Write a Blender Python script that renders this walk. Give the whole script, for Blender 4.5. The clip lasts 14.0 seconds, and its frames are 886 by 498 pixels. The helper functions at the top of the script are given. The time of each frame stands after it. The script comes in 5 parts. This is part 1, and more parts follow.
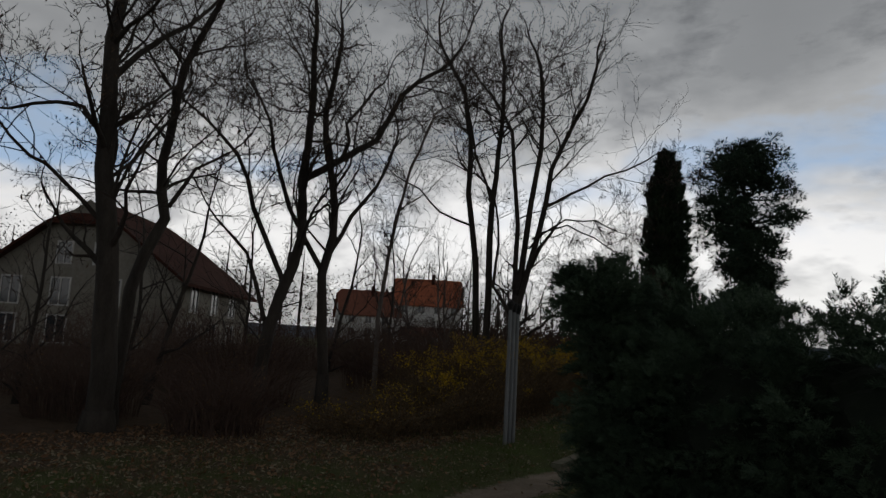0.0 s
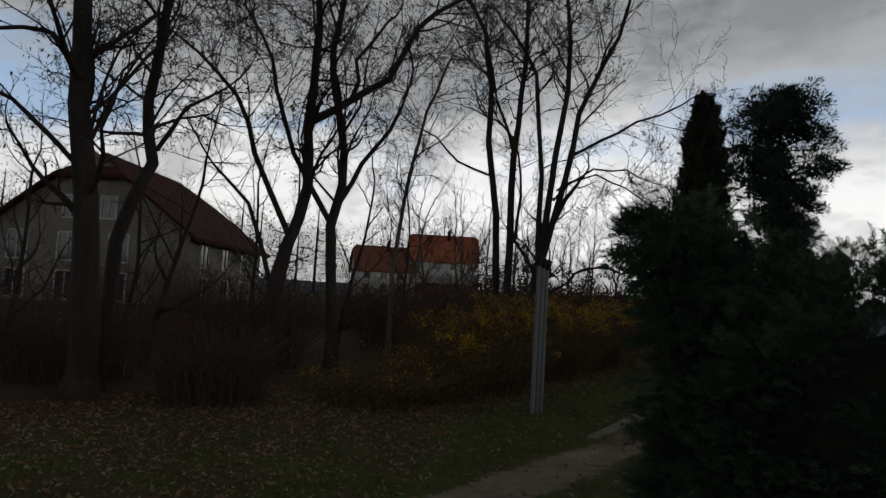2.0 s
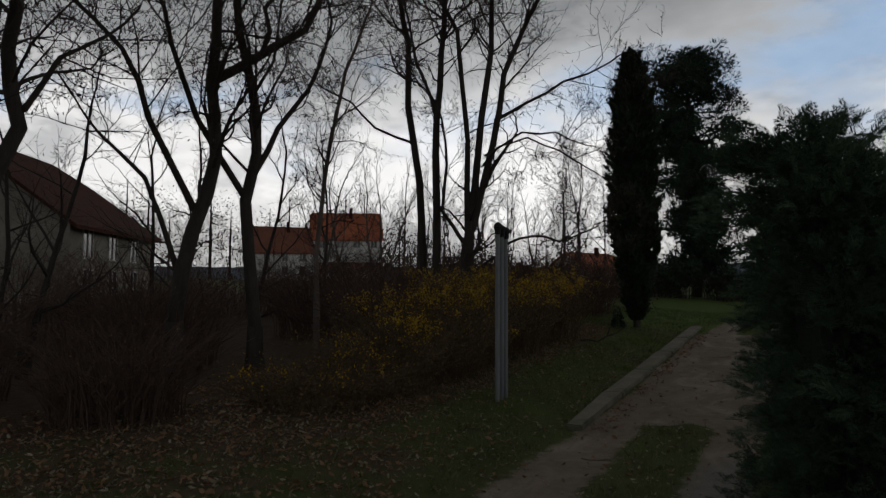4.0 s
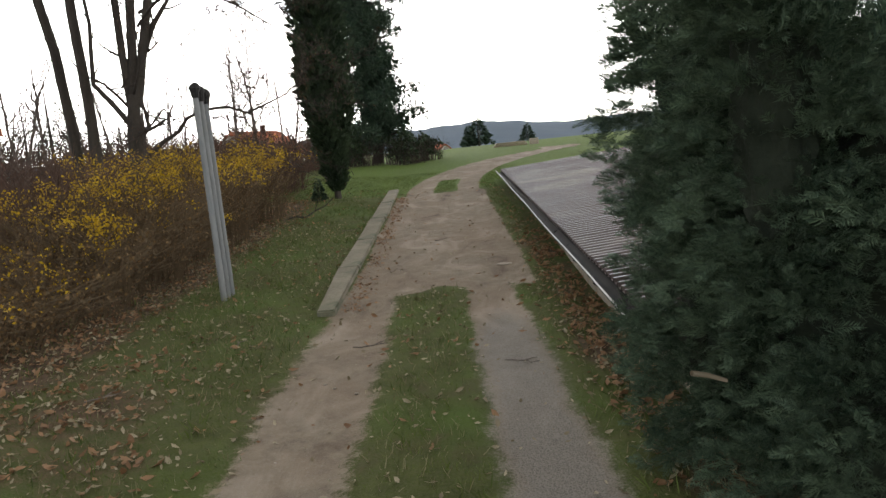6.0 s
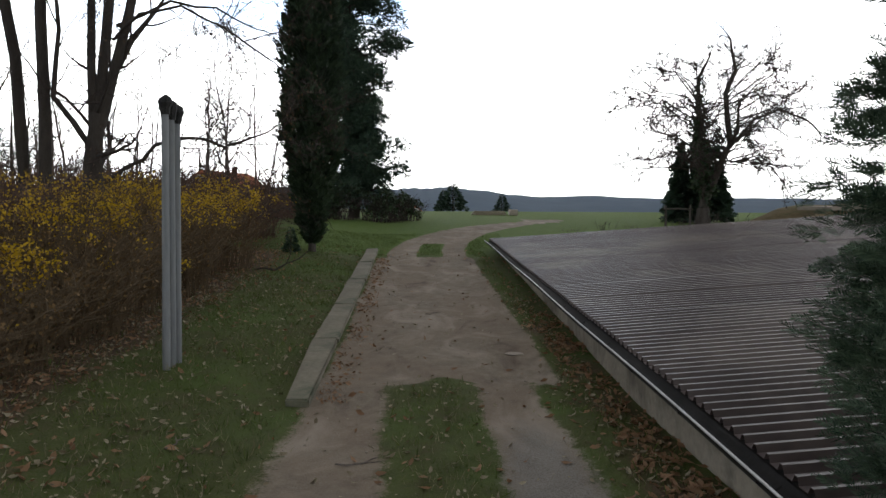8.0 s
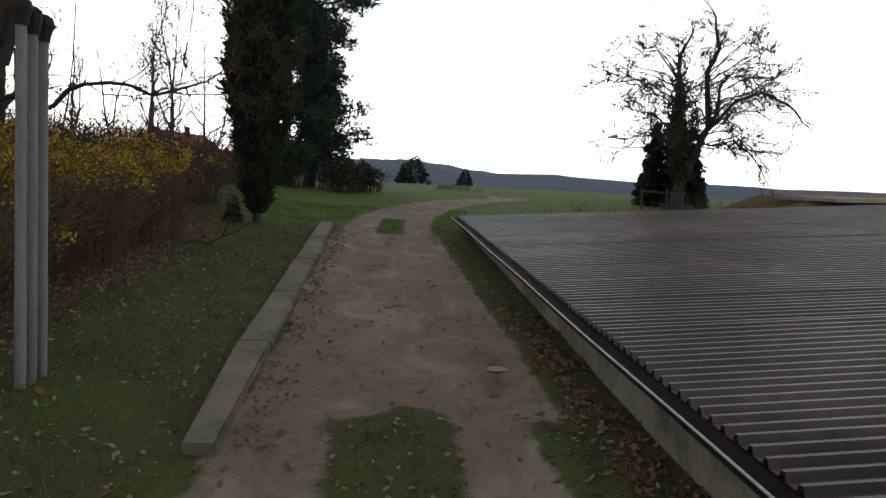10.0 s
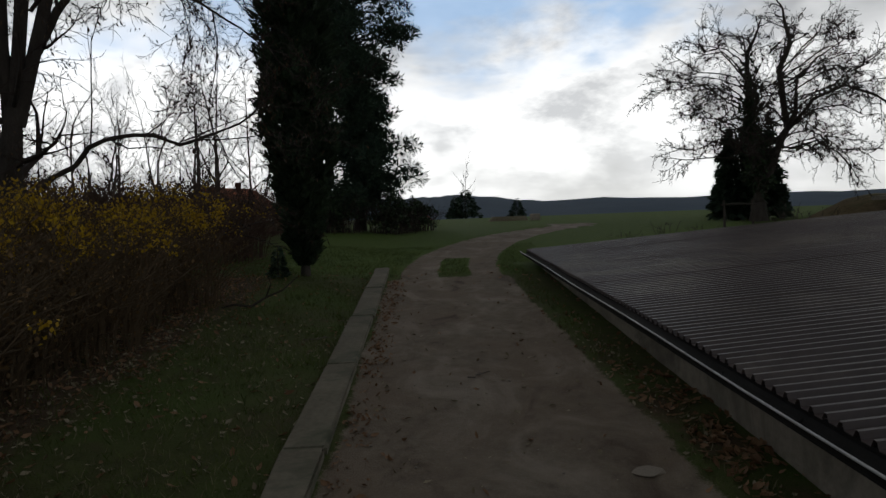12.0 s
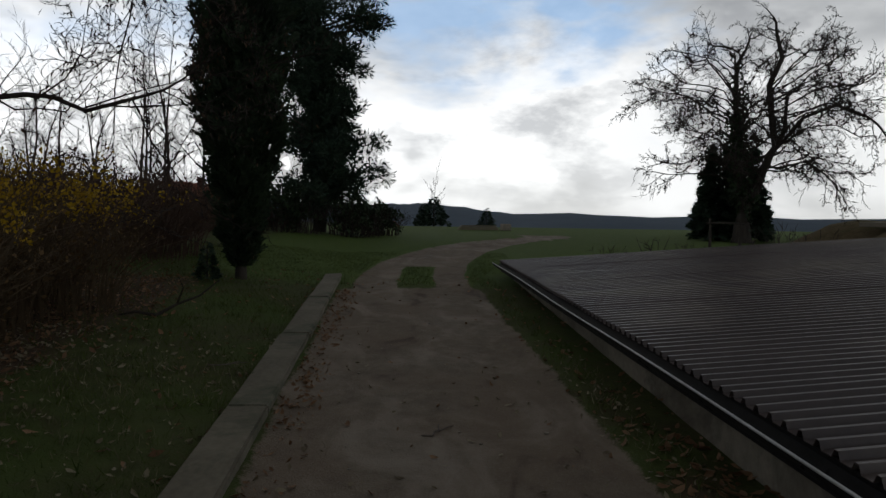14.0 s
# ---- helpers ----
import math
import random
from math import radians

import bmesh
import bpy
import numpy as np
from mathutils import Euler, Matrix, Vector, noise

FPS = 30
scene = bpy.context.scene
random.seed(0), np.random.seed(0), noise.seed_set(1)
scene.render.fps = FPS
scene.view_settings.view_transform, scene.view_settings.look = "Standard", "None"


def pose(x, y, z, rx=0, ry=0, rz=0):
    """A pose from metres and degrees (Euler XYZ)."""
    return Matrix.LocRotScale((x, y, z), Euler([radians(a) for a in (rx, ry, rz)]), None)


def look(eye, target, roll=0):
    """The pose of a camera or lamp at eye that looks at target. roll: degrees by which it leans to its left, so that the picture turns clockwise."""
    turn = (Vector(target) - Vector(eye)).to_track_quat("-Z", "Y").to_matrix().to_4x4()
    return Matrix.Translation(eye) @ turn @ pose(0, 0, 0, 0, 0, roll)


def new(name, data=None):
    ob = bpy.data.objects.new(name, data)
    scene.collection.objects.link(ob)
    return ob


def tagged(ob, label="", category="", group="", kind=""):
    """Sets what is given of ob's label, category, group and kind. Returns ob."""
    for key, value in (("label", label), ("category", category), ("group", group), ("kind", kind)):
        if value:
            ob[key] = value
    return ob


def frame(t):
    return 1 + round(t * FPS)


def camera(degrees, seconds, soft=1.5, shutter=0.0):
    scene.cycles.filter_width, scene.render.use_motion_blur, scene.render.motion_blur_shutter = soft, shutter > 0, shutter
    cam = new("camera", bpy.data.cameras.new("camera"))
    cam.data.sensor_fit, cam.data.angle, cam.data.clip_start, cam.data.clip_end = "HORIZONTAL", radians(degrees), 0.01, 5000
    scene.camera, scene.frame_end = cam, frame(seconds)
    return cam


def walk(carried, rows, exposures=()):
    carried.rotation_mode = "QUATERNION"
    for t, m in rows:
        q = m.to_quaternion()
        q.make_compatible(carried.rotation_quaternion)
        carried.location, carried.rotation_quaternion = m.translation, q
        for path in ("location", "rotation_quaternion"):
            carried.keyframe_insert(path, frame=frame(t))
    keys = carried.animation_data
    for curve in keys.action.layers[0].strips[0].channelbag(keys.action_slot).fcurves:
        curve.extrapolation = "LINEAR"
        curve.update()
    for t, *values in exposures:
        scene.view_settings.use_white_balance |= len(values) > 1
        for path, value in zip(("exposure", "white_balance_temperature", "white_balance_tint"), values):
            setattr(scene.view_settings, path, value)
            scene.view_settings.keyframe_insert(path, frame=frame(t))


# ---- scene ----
# camera and walk: seconds, place, turn
ROWS = [
    (0.0, 4.284, -9.364, 1.555, 98.64, -2.77, 34.46),
    (0.5, 4.131, -9.115, 1.578, 97.62, -1.38, 33.53),
    (1.0, 3.962, -8.865, 1.616, 95.58, -4.59, 31.83),
    (1.5, 3.768, -8.619, 1.626, 98.93, -6.62, 33.79),
    (2.0, 3.528, -8.403, 1.620, 94.90, -2.95, 35.75),
    (2.2, 3.421, -8.319, 1.601, 95.39, -2.06, 32.64),
    (4.3, 2.071, -7.508, 1.637, 91.68, 1.43, 25.10),
    (4.5, 1.965, -7.415, 1.632, 89.17, 0.52, 18.49),
    (5.0, 1.634, -7.236, 1.605, 86.11, 1.57, 10.06),
    (5.5, 1.429, -6.970, 1.567, 87.71, 1.81, 7.75),
    (6.0, 1.261, -6.646, 1.544, 81.45, 5.93, 0.04),
    (6.5, 1.055, -6.368, 1.540, 81.88, 2.50, -0.90),
    (7.0, 0.900, -5.954, 1.580, 81.20, 2.41, 0.87),
    (7.5, 0.812, -5.562, 1.548, 82.02, 1.92, -4.29),
    (8.0, 0.810, -5.247, 1.532, 86.59, -0.29, -2.58),
    (8.2, 0.812, -5.043, 1.540, 84.51, -1.06, -3.10),
    (10.3, 0.793, -3.458, 1.508, 84.43, -2.87, -5.94),
    (10.5, 0.757, -3.312, 1.445, 86.76, -1.99, -3.89),
    (11.0, 0.762, -2.943, 1.481, 87.29, 1.45, -9.02),
    (11.5, 0.726, -2.532, 1.504, 85.42, 2.02, -10.99),
    (12.0, 0.654, -2.083, 1.505, 87.29, 2.14, -1.82),
    (12.5, 0.594, -1.623, 1.495, 90.50, 1.39, -3.00),
    (13.0, 0.637, -1.119, 1.399, 92.67, -0.04, 0.31),
    (13.5, 0.668, -0.732, 1.446, 89.04, 2.51, 1.25),
    (14.0, 0.782, -0.450, 1.408, 87.96, -0.83, -4.49),
]
EXPOSURES = [(0.0, -2.1, 6550, 10), (2.2, -2.05, 6550, 10), (4.4, -2.05, 6600, 10), (5.0, -1.45, 6750, 10), (5.5, 0.15, 6850, 10), (6.0, 0.75, 6900, 10), (6.5, 0.95, 6900, 10), (7.0, 0.45, 6600, 10), (7.5, 0.4, 6550, 10), (8.0, -0.05, 6450, 10),
             (10.4, -0.5, 6700, 10), (11.0, -1.05, 6650, 10), (12.0, -1.75, 6450, 9), (14.0, -1.8, 6400, 9)]
cam = camera(66.0, 14.0)
walk(cam, [(t, pose(*p)) for t, *p in ROWS], EXPOSURES)

# ---- sky and sun ----
SUN_AZ, SUN_EL = radians(-22), radians(17)      # azimuth from +y towards +x
SUN_DIR = Vector((math.sin(SUN_AZ) * math.cos(SUN_EL), math.cos(SUN_AZ) * math.cos(SUN_EL), math.sin(SUN_EL)))


class Nodes:
    """Short hand for node trees."""

    def __init__(self, tree):
        self.t = tree
        tree.nodes.clear()

    def add(self, kind, **props):
        n = self.t.nodes.new(kind)
        ins = props.pop("ins", {})
        for k, v in props.items():
            assign_property(n, k, v)
        for k, v in ins.items():
            if hasattr(v, "links"):
                self.t.links.new(v, n.inputs[k])
            else:
                n.inputs[k].default_value = v
        return n

    def math(self, op, a, b=0.0, clamp=False):
        n = self.add("ShaderNodeMath", ins={0: a, 1: b})
        n.operation, n.use_clamp = op, clamp
        return n.outputs[0]

    def mix(self, fac, a, b, blend="MIX"):
        n = self.t.nodes.new("ShaderNodeMix")
        n.data_type, n.blend_type = "RGBA", blend
        for i, v in ((0, fac), (6, a), (7, b)):
            if hasattr(v, "links"):
                self.t.links.new(v, n.inputs[i])
            else:
                n.inputs[i].default_value = v
        return n.outputs[2]

    def ramp(self, fac, *stops):
        n = self.add("ShaderNodeValToRGB", ins={0: fac})
        el = n.color_ramp.elements
        while len(el) < len(stops):
            el.new(0.5)
        for e, (pos, col) in zip(el, stops):
            e.position = pos
            e.color = col if isinstance(col, tuple) else (col, col, col, 1)
        return n.outputs[0]

    def noise(self, vec, scale, detail=4.0, rough=0.55, distort=0.0):
        n = self.add("ShaderNodeTexNoise", ins={"Vector": vec, "Scale": scale, "Detail": detail, "Roughness": rough, "Distortion": distort})
        return n.outputs[0]


def assign_property(n, k, v):
    if k == "operation":
        n.operation = v
    elif k == "sky_type":
        n.sky_type = v
    elif k == "attribute_name":
        n.attribute_name = v


def rgb(r, g, b):
    return (r, g, b, 1.0)


world = bpy.data.worlds.new("overcast_sky")
scene.world = world
world.use_nodes = True
w = Nodes(world.node_tree)
direction = w.add("ShaderNodeTexCoord").outputs["Generated"]
sky = w.add("ShaderNodeTexSky", sky_type="NISHITA")
sky.sun_disc, sky.sun_elevation, sky.sun_rotation = False, SUN_EL, SUN_AZ
axes = w.add("ShaderNodeSeparateXYZ", ins={0: direction})
up = w.math("MAXIMUM", axes.outputs[2], 0.0)
stretched = w.add("ShaderNodeVectorMath", operation="MULTIPLY", ins={0: direction, 1: (1.0, 1.0, 2.3)}).outputs[0]
billow = w.noise(stretched, 3.1, 8.0, 0.53, 0.1)
cover = w.noise(stretched, 2.3, 5.0, 0.55, 0.2)
shade = w.noise(stretched, 6.0, 7.0, 0.6, 0.1)
glow_dot = w.add("ShaderNodeVectorMath", operation="DOT_PRODUCT", ins={0: direction, 1: SUN_DIR}).outputs["Value"]
glow = w.math("POWER", w.math("MULTIPLY", w.math("ADD", glow_dot, 1.0), 0.5), 3.0)
# a grey deck overhead, a torn edge with blue gaps, bright thin cloud below it
rise = w.math("ADD", up, w.math("ADD", w.math("MULTIPLY", w.math("SUBTRACT", billow, 0.5), 0.34), w.math("MULTIPLY", w.math("SUBTRACT", shade, 0.5), 0.10)))
grey = w.ramp(rise, (0.0, rgb(0.66, 0.66, 0.645)), (0.07, rgb(0.90, 0.90, 0.89)), (0.20, rgb(0.86, 0.86, 0.86)), (0.30, rgb(0.43, 0.44, 0.45)), (0.42, rgb(0.235, 0.245, 0.256)), (0.75, rgb(0.155, 0.162, 0.170)))
wisps = w.ramp(shade, (0.36, rgb(0.52, 0.53, 0.55)), (0.50, rgb(1, 1, 1)))
cloud = w.mix(w.ramp(up, (0.02, 0.25), (0.14, 0.85)), grey, wisps, "MULTIPLY")
cloud = w.add("ShaderNodeVectorMath", operation="SCALE", ins={0: cloud, "Scale": w.math("ADD", 2.6, w.math("MULTIPLY", glow, 2.1))}).outputs[0]
blue = w.mix(1.0, sky.outputs[0], rgb(0.12, 0.12, 0.12), "MULTIPLY")
blue = w.mix(0.8, blue, rgb(1.35, 2.15, 3.3))
gap = w.math("MULTIPLY", w.ramp(cover, (0.47, 0.0), (0.58, 1.0)), w.ramp(rise, (0.17, 0.0), (0.23, 0.8), (0.28, 0.8), (0.34, 0.0)))
colour = w.mix(gap, cloud, blue)
back = w.add("ShaderNodeBackground", ins={0: colour, 1: 1.0})
out = w.add("ShaderNodeOutputWorld", ins={0: back.outputs[0]})

sun = new("sun", bpy.data.lights.new("sun", "SUN"))
sun.data.energy, sun.data.angle, sun.data.color = 0.35, radians(20), (1.0, 0.90, 0.76)
sun.matrix_world = look((0, 0, 60), Vector((0, 0, 60)) - SUN_DIR * 10)


# ---- materials ----
def material(name, c1, c2, scale=6.0, rough=0.85, bump=0.3, dist=0.01, metal=0.0, fine=None, vary=0.0, island=0.0, spec=0.3, stretch=None, stain=None):
    """Two-scale noise between two colours, with bump; vary: shift by the object's random number; island: by the piece."""
    m = bpy.data.materials.new(name)
    m.use_nodes = True
    n = Nodes(m.node_tree)
    co = n.add("ShaderNodeTexCoord").outputs["Object"]
    if stretch:
        co = n.add("ShaderNodeVectorMath", operation="MULTIPLY", ins={0: co, 1: stretch}).outputs[0]
    big = n.noise(co, scale, 5.0, 0.6)
    small = n.noise(co, fine or scale * 9, 4.0, 0.65)
    f = n.math("ADD", n.math("MULTIPLY", big, 0.65), n.math("MULTIPLY", small, 0.45))
    col = n.mix(n.ramp(f, (0.36, 0.0), (0.74, 1.0)), rgb(*c1), rgb(*c2))
    if stain:
        where = n.ramp(n.noise(co, scale * 0.35, 6.0, 0.7, 0.6), (0.5, 0.0), (0.64, 1.0))
        col = n.mix(where, col, rgb(*stain))
    if vary:
        r = n.add("ShaderNodeObjectInfo").outputs["Random"]
        col = n.mix(1.0, col, n.ramp(r, (0.0, rgb(1 - vary, 1 - vary, 1 - vary)), (1.0, rgb(1, 1, 1))), "MULTIPLY")
    if island:
        r = n.add("ShaderNodeNewGeometry").outputs["Random Per Island"]
        col = n.mix(1.0, col, n.ramp(r, (0.0, rgb(1 - island, 1 - island, 1 - island)), (1.0, rgb(1, 1, 1))), "MULTIPLY")
    b = n.add("ShaderNodeBump", ins={"Height": f, "Strength": bump, "Distance": dist})
    p = n.add("ShaderNodeBsdfPrincipled", ins={"Base Color": col, "Roughness": rough, "Metallic": metal, "Normal": b.outputs[0], "Specular IOR Level": spec})
    n.add("ShaderNodeOutputMaterial", ins={0: p.outputs[0]})
    return m


def leafy(name, c1, c2, through_light=0.25, scale=3.0):
    """Leaves and needles: colour by piece and by clump, some light passes through."""
    m = bpy.data.materials.new(name)
    m.use_nodes = True
    n = Nodes(m.node_tree)
    co = n.add("ShaderNodeTexCoord").outputs["Object"]
    r = n.add("ShaderNodeNewGeometry").outputs["Random Per Island"]
    f = n.math("ADD", n.math("MULTIPLY", n.noise(co, scale, 3.0), 0.7), n.math("MULTIPLY", r, 0.35))
    col = n.mix(n.ramp(f, (0.3, 0.0), (0.72, 1.0)), rgb(*c1), rgb(*c2))
    p = n.add("ShaderNodeBsdfPrincipled", ins={"Base Color": col, "Roughness": 0.65, "Specular IOR Level": 0.25})
    t = n.add("ShaderNodeBsdfTranslucent", ins={0: col})
    s = n.add("ShaderNodeMixShader", ins={0: through_light, 1: p.outputs[0], 2: t.outputs[0]})
    n.add("ShaderNodeOutputMaterial", ins={0: s.outputs[0]})
    return m


def ground_material():
    """Lawn, trodden soil, gravel and leaf litter, mixed by where each lies on the plan; far land takes a painted haze
    tint.
    """
    m = bpy.data.materials.new("lawn_and_soil")
    m.use_nodes = True
    n = Nodes(m.node_tree)
    co = n.add("ShaderNodeTexCoord").outputs["Object"]

    def spread(name):
        return n.add("ShaderNodeAttribute", attribute_name=name).outputs["Fac"]

    coarse, mid, fine = n.noise(co, 0.9, 5.0), n.noise(co, 7.0, 5.0, 0.65), n.noise(co, 60.0, 4.0, 0.7)
    grit = n.add("ShaderNodeTexVoronoi", ins={"Vector": co, "Scale": 85.0}).outputs[0]
    jag = n.math("SUBTRACT", n.math("ADD", n.math("MULTIPLY", mid, 0.7), n.math("MULTIPLY", fine, 0.45)), 0.575)

    def edge(name, hard=7.0):
        return n.math("ADD", n.math("MULTIPLY", n.math("SUBTRACT", n.math("ADD", spread(name), n.math("MULTIPLY", jag, 0.9)), 0.5), hard), 0.5, clamp=True)

    grass = n.mix(n.ramp(mid, (0.3, 0.0), (0.7, 1.0)), rgb(0.036, 0.044, 0.011), rgb(0.076, 0.090, 0.023))
    grass = n.mix(n.ramp(fine, (0.35, 0.0), (0.75, 1.0)), grass, rgb(0.090, 0.093, 0.042))
    grass = n.mix(n.ramp(coarse, (0.45, 0.0), (0.7, 0.7)), grass, rgb(0.066, 0.108, 0.020))
    worn = n.noise(co, 2.6, 6.0, 0.65, 0.5)
    grass = n.mix(n.ramp(worn, (0.54, 0.0), (0.66, 0.5)), grass, rgb(0.075, 0.056, 0.032))
    soil = n.mix(n.ramp(mid, (0.3, 0.0), (0.7, 1.0)), rgb(0.136, 0.106, 0.077), rgb(0.24, 0.195, 0.145))
    soil = n.mix(n.ramp(coarse, (0.4, 0.0), (0.62, 0.8)), soil, rgb(0.190, 0.142, 0.101))
    soil = n.mix(n.ramp(fine, (0.5, 0.0), (0.8, 0.7)), soil, rgb(0.27, 0.235, 0.195))
    patch = n.noise(n.add("ShaderNodeVectorMath", operation="MULTIPLY", ins={0: co, 1: (1.0, 0.55, 1.0)}).outputs[0], 1.7, 6.0, 0.6, 0.8)
    soil = n.mix(n.ramp(patch, (0.50, 0.0), (0.66, 0.6)), soil, rgb(0.335, 0.284, 0.226))
    soil = n.mix(n.ramp(patch, (0.30, 0.7), (0.42, 0.0)), soil, rgb(0.072, 0.050, 0.036))
    gravel = n.mix(n.ramp(grit, (0.1, 0.0), (0.6, 1.0)), rgb(0.085, 0.080, 0.073), rgb(0.20, 0.19, 0.172))
    litter = n.mix(n.ramp(mid, (0.35, 0.0), (0.65, 1.0)), rgb(0.042, 0.029, 0.021), rgb(0.098, 0.066, 0.042))
    litter = n.mix(n.ramp(fine, (0.45, 0.0), (0.7, 0.8)), litter, rgb(0.14, 0.093, 0.056))
    meadow = n.mix(n.ramp(mid, (0.3, 0.0), (0.7, 1.0)), rgb(0.060, 0.100, 0.018), rgb(0.096, 0.135, 0.030))
    col = n.mix(edge("meadow", 3.0), grass, meadow)
    col = n.mix(edge("litter", 3.5), col, litter)
    col = n.mix(edge("soil", 6.0), col, soil)
    col = n.mix(n.math("MULTIPLY", edge("gravel", 2.5), 0.65), col, gravel)
    # distant woods, with the blue of air haze put into their colour
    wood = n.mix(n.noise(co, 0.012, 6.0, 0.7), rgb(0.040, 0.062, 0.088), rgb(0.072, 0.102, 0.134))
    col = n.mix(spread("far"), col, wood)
    h = n.math("ADD", n.math("MULTIPLY", fine, 0.5), n.math("MULTIPLY", grit, 0.35))
    h = n.math("ADD", h, mid)
    b = n.add("ShaderNodeBump", ins={"Height": h, "Strength": 0.55, "Distance": 0.03})
    p = n.add("ShaderNodeBsdfPrincipled", ins={"Base Color": col, "Roughness": 0.95, "Specular IOR Level": 0.12, "Normal": b.outputs[0]})
    n.add("ShaderNodeOutputMaterial", ins={0: p.outputs[0]})
    return m


M_GROUND = ground_material()
M_BARK = material("dark_bark", (0.020, 0.016, 0.013), (0.066, 0.054, 0.043), 9, 0.95, 0.8, 0.02, stretch=(1, 1, 0.25))
M_TWIG = material("twig_bark", (0.020, 0.015, 0.013), (0.058, 0.042, 0.033), 12, 0.9, 0.2)
M_BIRCH = material("grey_bark", (0.07, 0.055, 0.045), (0.17, 0.14, 0.12), 10, 0.9, 0.4, stretch=(1, 1, 0.3))
M_POD = leafy("dry_pods", (0.035, 0.022, 0.014), (0.11, 0.065, 0.035), 0.15)
M_JUNIPER = leafy("juniper_needles", (0.018, 0.036, 0.022), (0.095, 0.136, 0.084), 0.30, 3.4)
# near-black filler: its colour stands in for shade deep inside foliage
M_CORE = material("painted_inner_shade", (0.008, 0.012, 0.007), (0.022, 0.029, 0.017), 8, 1.0, 0.6, 0.04)
M_CYPRESS = leafy("cypress_scales", (0.012, 0.022, 0.012), (0.038, 0.060, 0.028), 0.15, 2.0)
M_PINE = leafy("pine_needles", (0.012, 0.026, 0.016), (0.040, 0.066, 0.038), 0.12, 1.2)
M_IVY = leafy("ivy_leaves", (0.014, 0.026, 0.012), (0.040, 0.062, 0.026), 0.15, 2.0)
M_FLOWER = leafy("forsythia_flowers", (0.30, 0.18, 0.010), (0.47, 0.31, 0.016), 0.35, 3.0)
M_CANE = material("brown_canes", (0.058, 0.039, 0.022), (0.150, 0.104, 0.058), 10, 0.9, 0.2)
M_BRUSH = material("reddish_brush", (0.050, 0.030, 0.024), (0.125, 0.078, 0.056), 8, 0.95, 0.2)
M_BRUSH_LEAF = leafy("far_twigs", (0.045, 0.032, 0.024), (0.10, 0.075, 0.058), 0.1, 0.3)
M_RUST = leafy("rust_leaves", (0.085, 0.049, 0.019), (0.20, 0.122, 0.050), 0.25, 4.0)
M_DEAD = leafy("dead_leaves", (0.13, 0.066, 0.031), (0.31, 0.182, 0.100), 0.25, 5.0)
M_PALE = leafy("bleached_leaves", (0.15, 0.116, 0.068), (0.33, 0.28, 0.19), 0.2, 5.0)
M_BLADE = leafy("grass_blades", (0.032, 0.052, 0.008), (0.100, 0.132, 0.028), 0.3, 1.5)
M_STRAW = leafy("straw_blades", (0.12, 0.105, 0.055), (0.23, 0.205, 0.12), 0.3, 1.5)
M_CONCRETE = material("weathered_concrete", (0.118, 0.102, 0.070), (0.225, 0.196, 0.142), 3.0, 0.92, 0.5, 0.008, vary=0.15, stain=(0.085, 0.092, 0.055))
M_WALL = material("stained_concrete_wall", (0.155, 0.132, 0.100), (0.285, 0.25, 0.198), 2.2, 0.93, 0.5, 0.01, stain=(0.10, 0.085, 0.065))
M_SHEET = material("brown_sheet_metal", (0.052, 0.038, 0.034), (0.084, 0.063, 0.056), 1.3, 0.40, 0.06, 0.004, spec=0.42, stain=(0.125, 0.098, 0.082))
M_GUTTER = material("dark_gutter", (0.010, 0.0095, 0.0095), (0.022, 0.020, 0.019), 5, 0.75, 0.1, spec=0.15)
M_ZINC = material("bright_zinc_edge", (0.34, 0.34, 0.33), (0.55, 0.55, 0.53), 9, 0.5, 0.1, metal=0.3)
M_PIPE = material("grey_fibre_cement", (0.118, 0.122, 0.120), (0.215, 0.218, 0.213), 5, 0.85, 0.3, 0.004, stretch=(1, 1, 0.15), stain=(0.14, 0.135, 0.11))
M_CAP = material("black_cap", (0.008, 0.008, 0.008), (0.03, 0.027, 0.024), 14, 0.8, 0.6, 0.02)
M_PLASTER = material("old_cream_plaster", (0.145, 0.130, 0.104), (0.27, 0.248, 0.205), 0.7, 0.95, 0.3, stain=(0.16, 0.14, 0.11))
M_WHITE = material("white_plaster", (0.50, 0.48, 0.45), (0.70, 0.68, 0.64), 0.6, 0.95, 0.2)
M_ROOF_DARK = material("dark_red_tiles", (0.040, 0.015, 0.011), (0.085, 0.034, 0.024), 1.5, 0.95, 0.5, 0.03, vary=0.2, spec=0.08)
M_ROOF_DULL = material("dull_red_tiles", (0.13, 0.048, 0.030), (0.21, 0.080, 0.050), 0.9, 0.9, 0.4, 0.03)
M_ROOF_RED = material("orange_red_tiles", (0.27, 0.075, 0.035), (0.42, 0.135, 0.065), 0.8, 0.9, 0.4, 0.03, vary=0.15)
M_PANE = material("window_glass", (0.018, 0.02, 0.023), (0.03, 0.034, 0.038), 2, 0.08, 0.0, spec=0.8)
M_FRAME = material("painted_frame", (0.38, 0.36, 0.33), (0.55, 0.53, 0.50), 6, 0.7, 0.1)
M_STONE = material("pale_stone", (0.24, 0.20, 0.155), (0.42, 0.36, 0.29), 14, 0.9, 0.6, vary=0.3)
M_EARTH = material("dry_earth_mound", (0.11, 0.080, 0.040), (0.21, 0.158, 0.085), 1.6, 0.97, 0.9, 0.06, stain=(0.075, 0.080, 0.032))
M_WOOD = material("weathered_boards", (0.17, 0.13, 0.085), (0.34, 0.28, 0.20), 3, 0.9, 0.4, stretch=(0.2, 1, 1), vary=0.3)


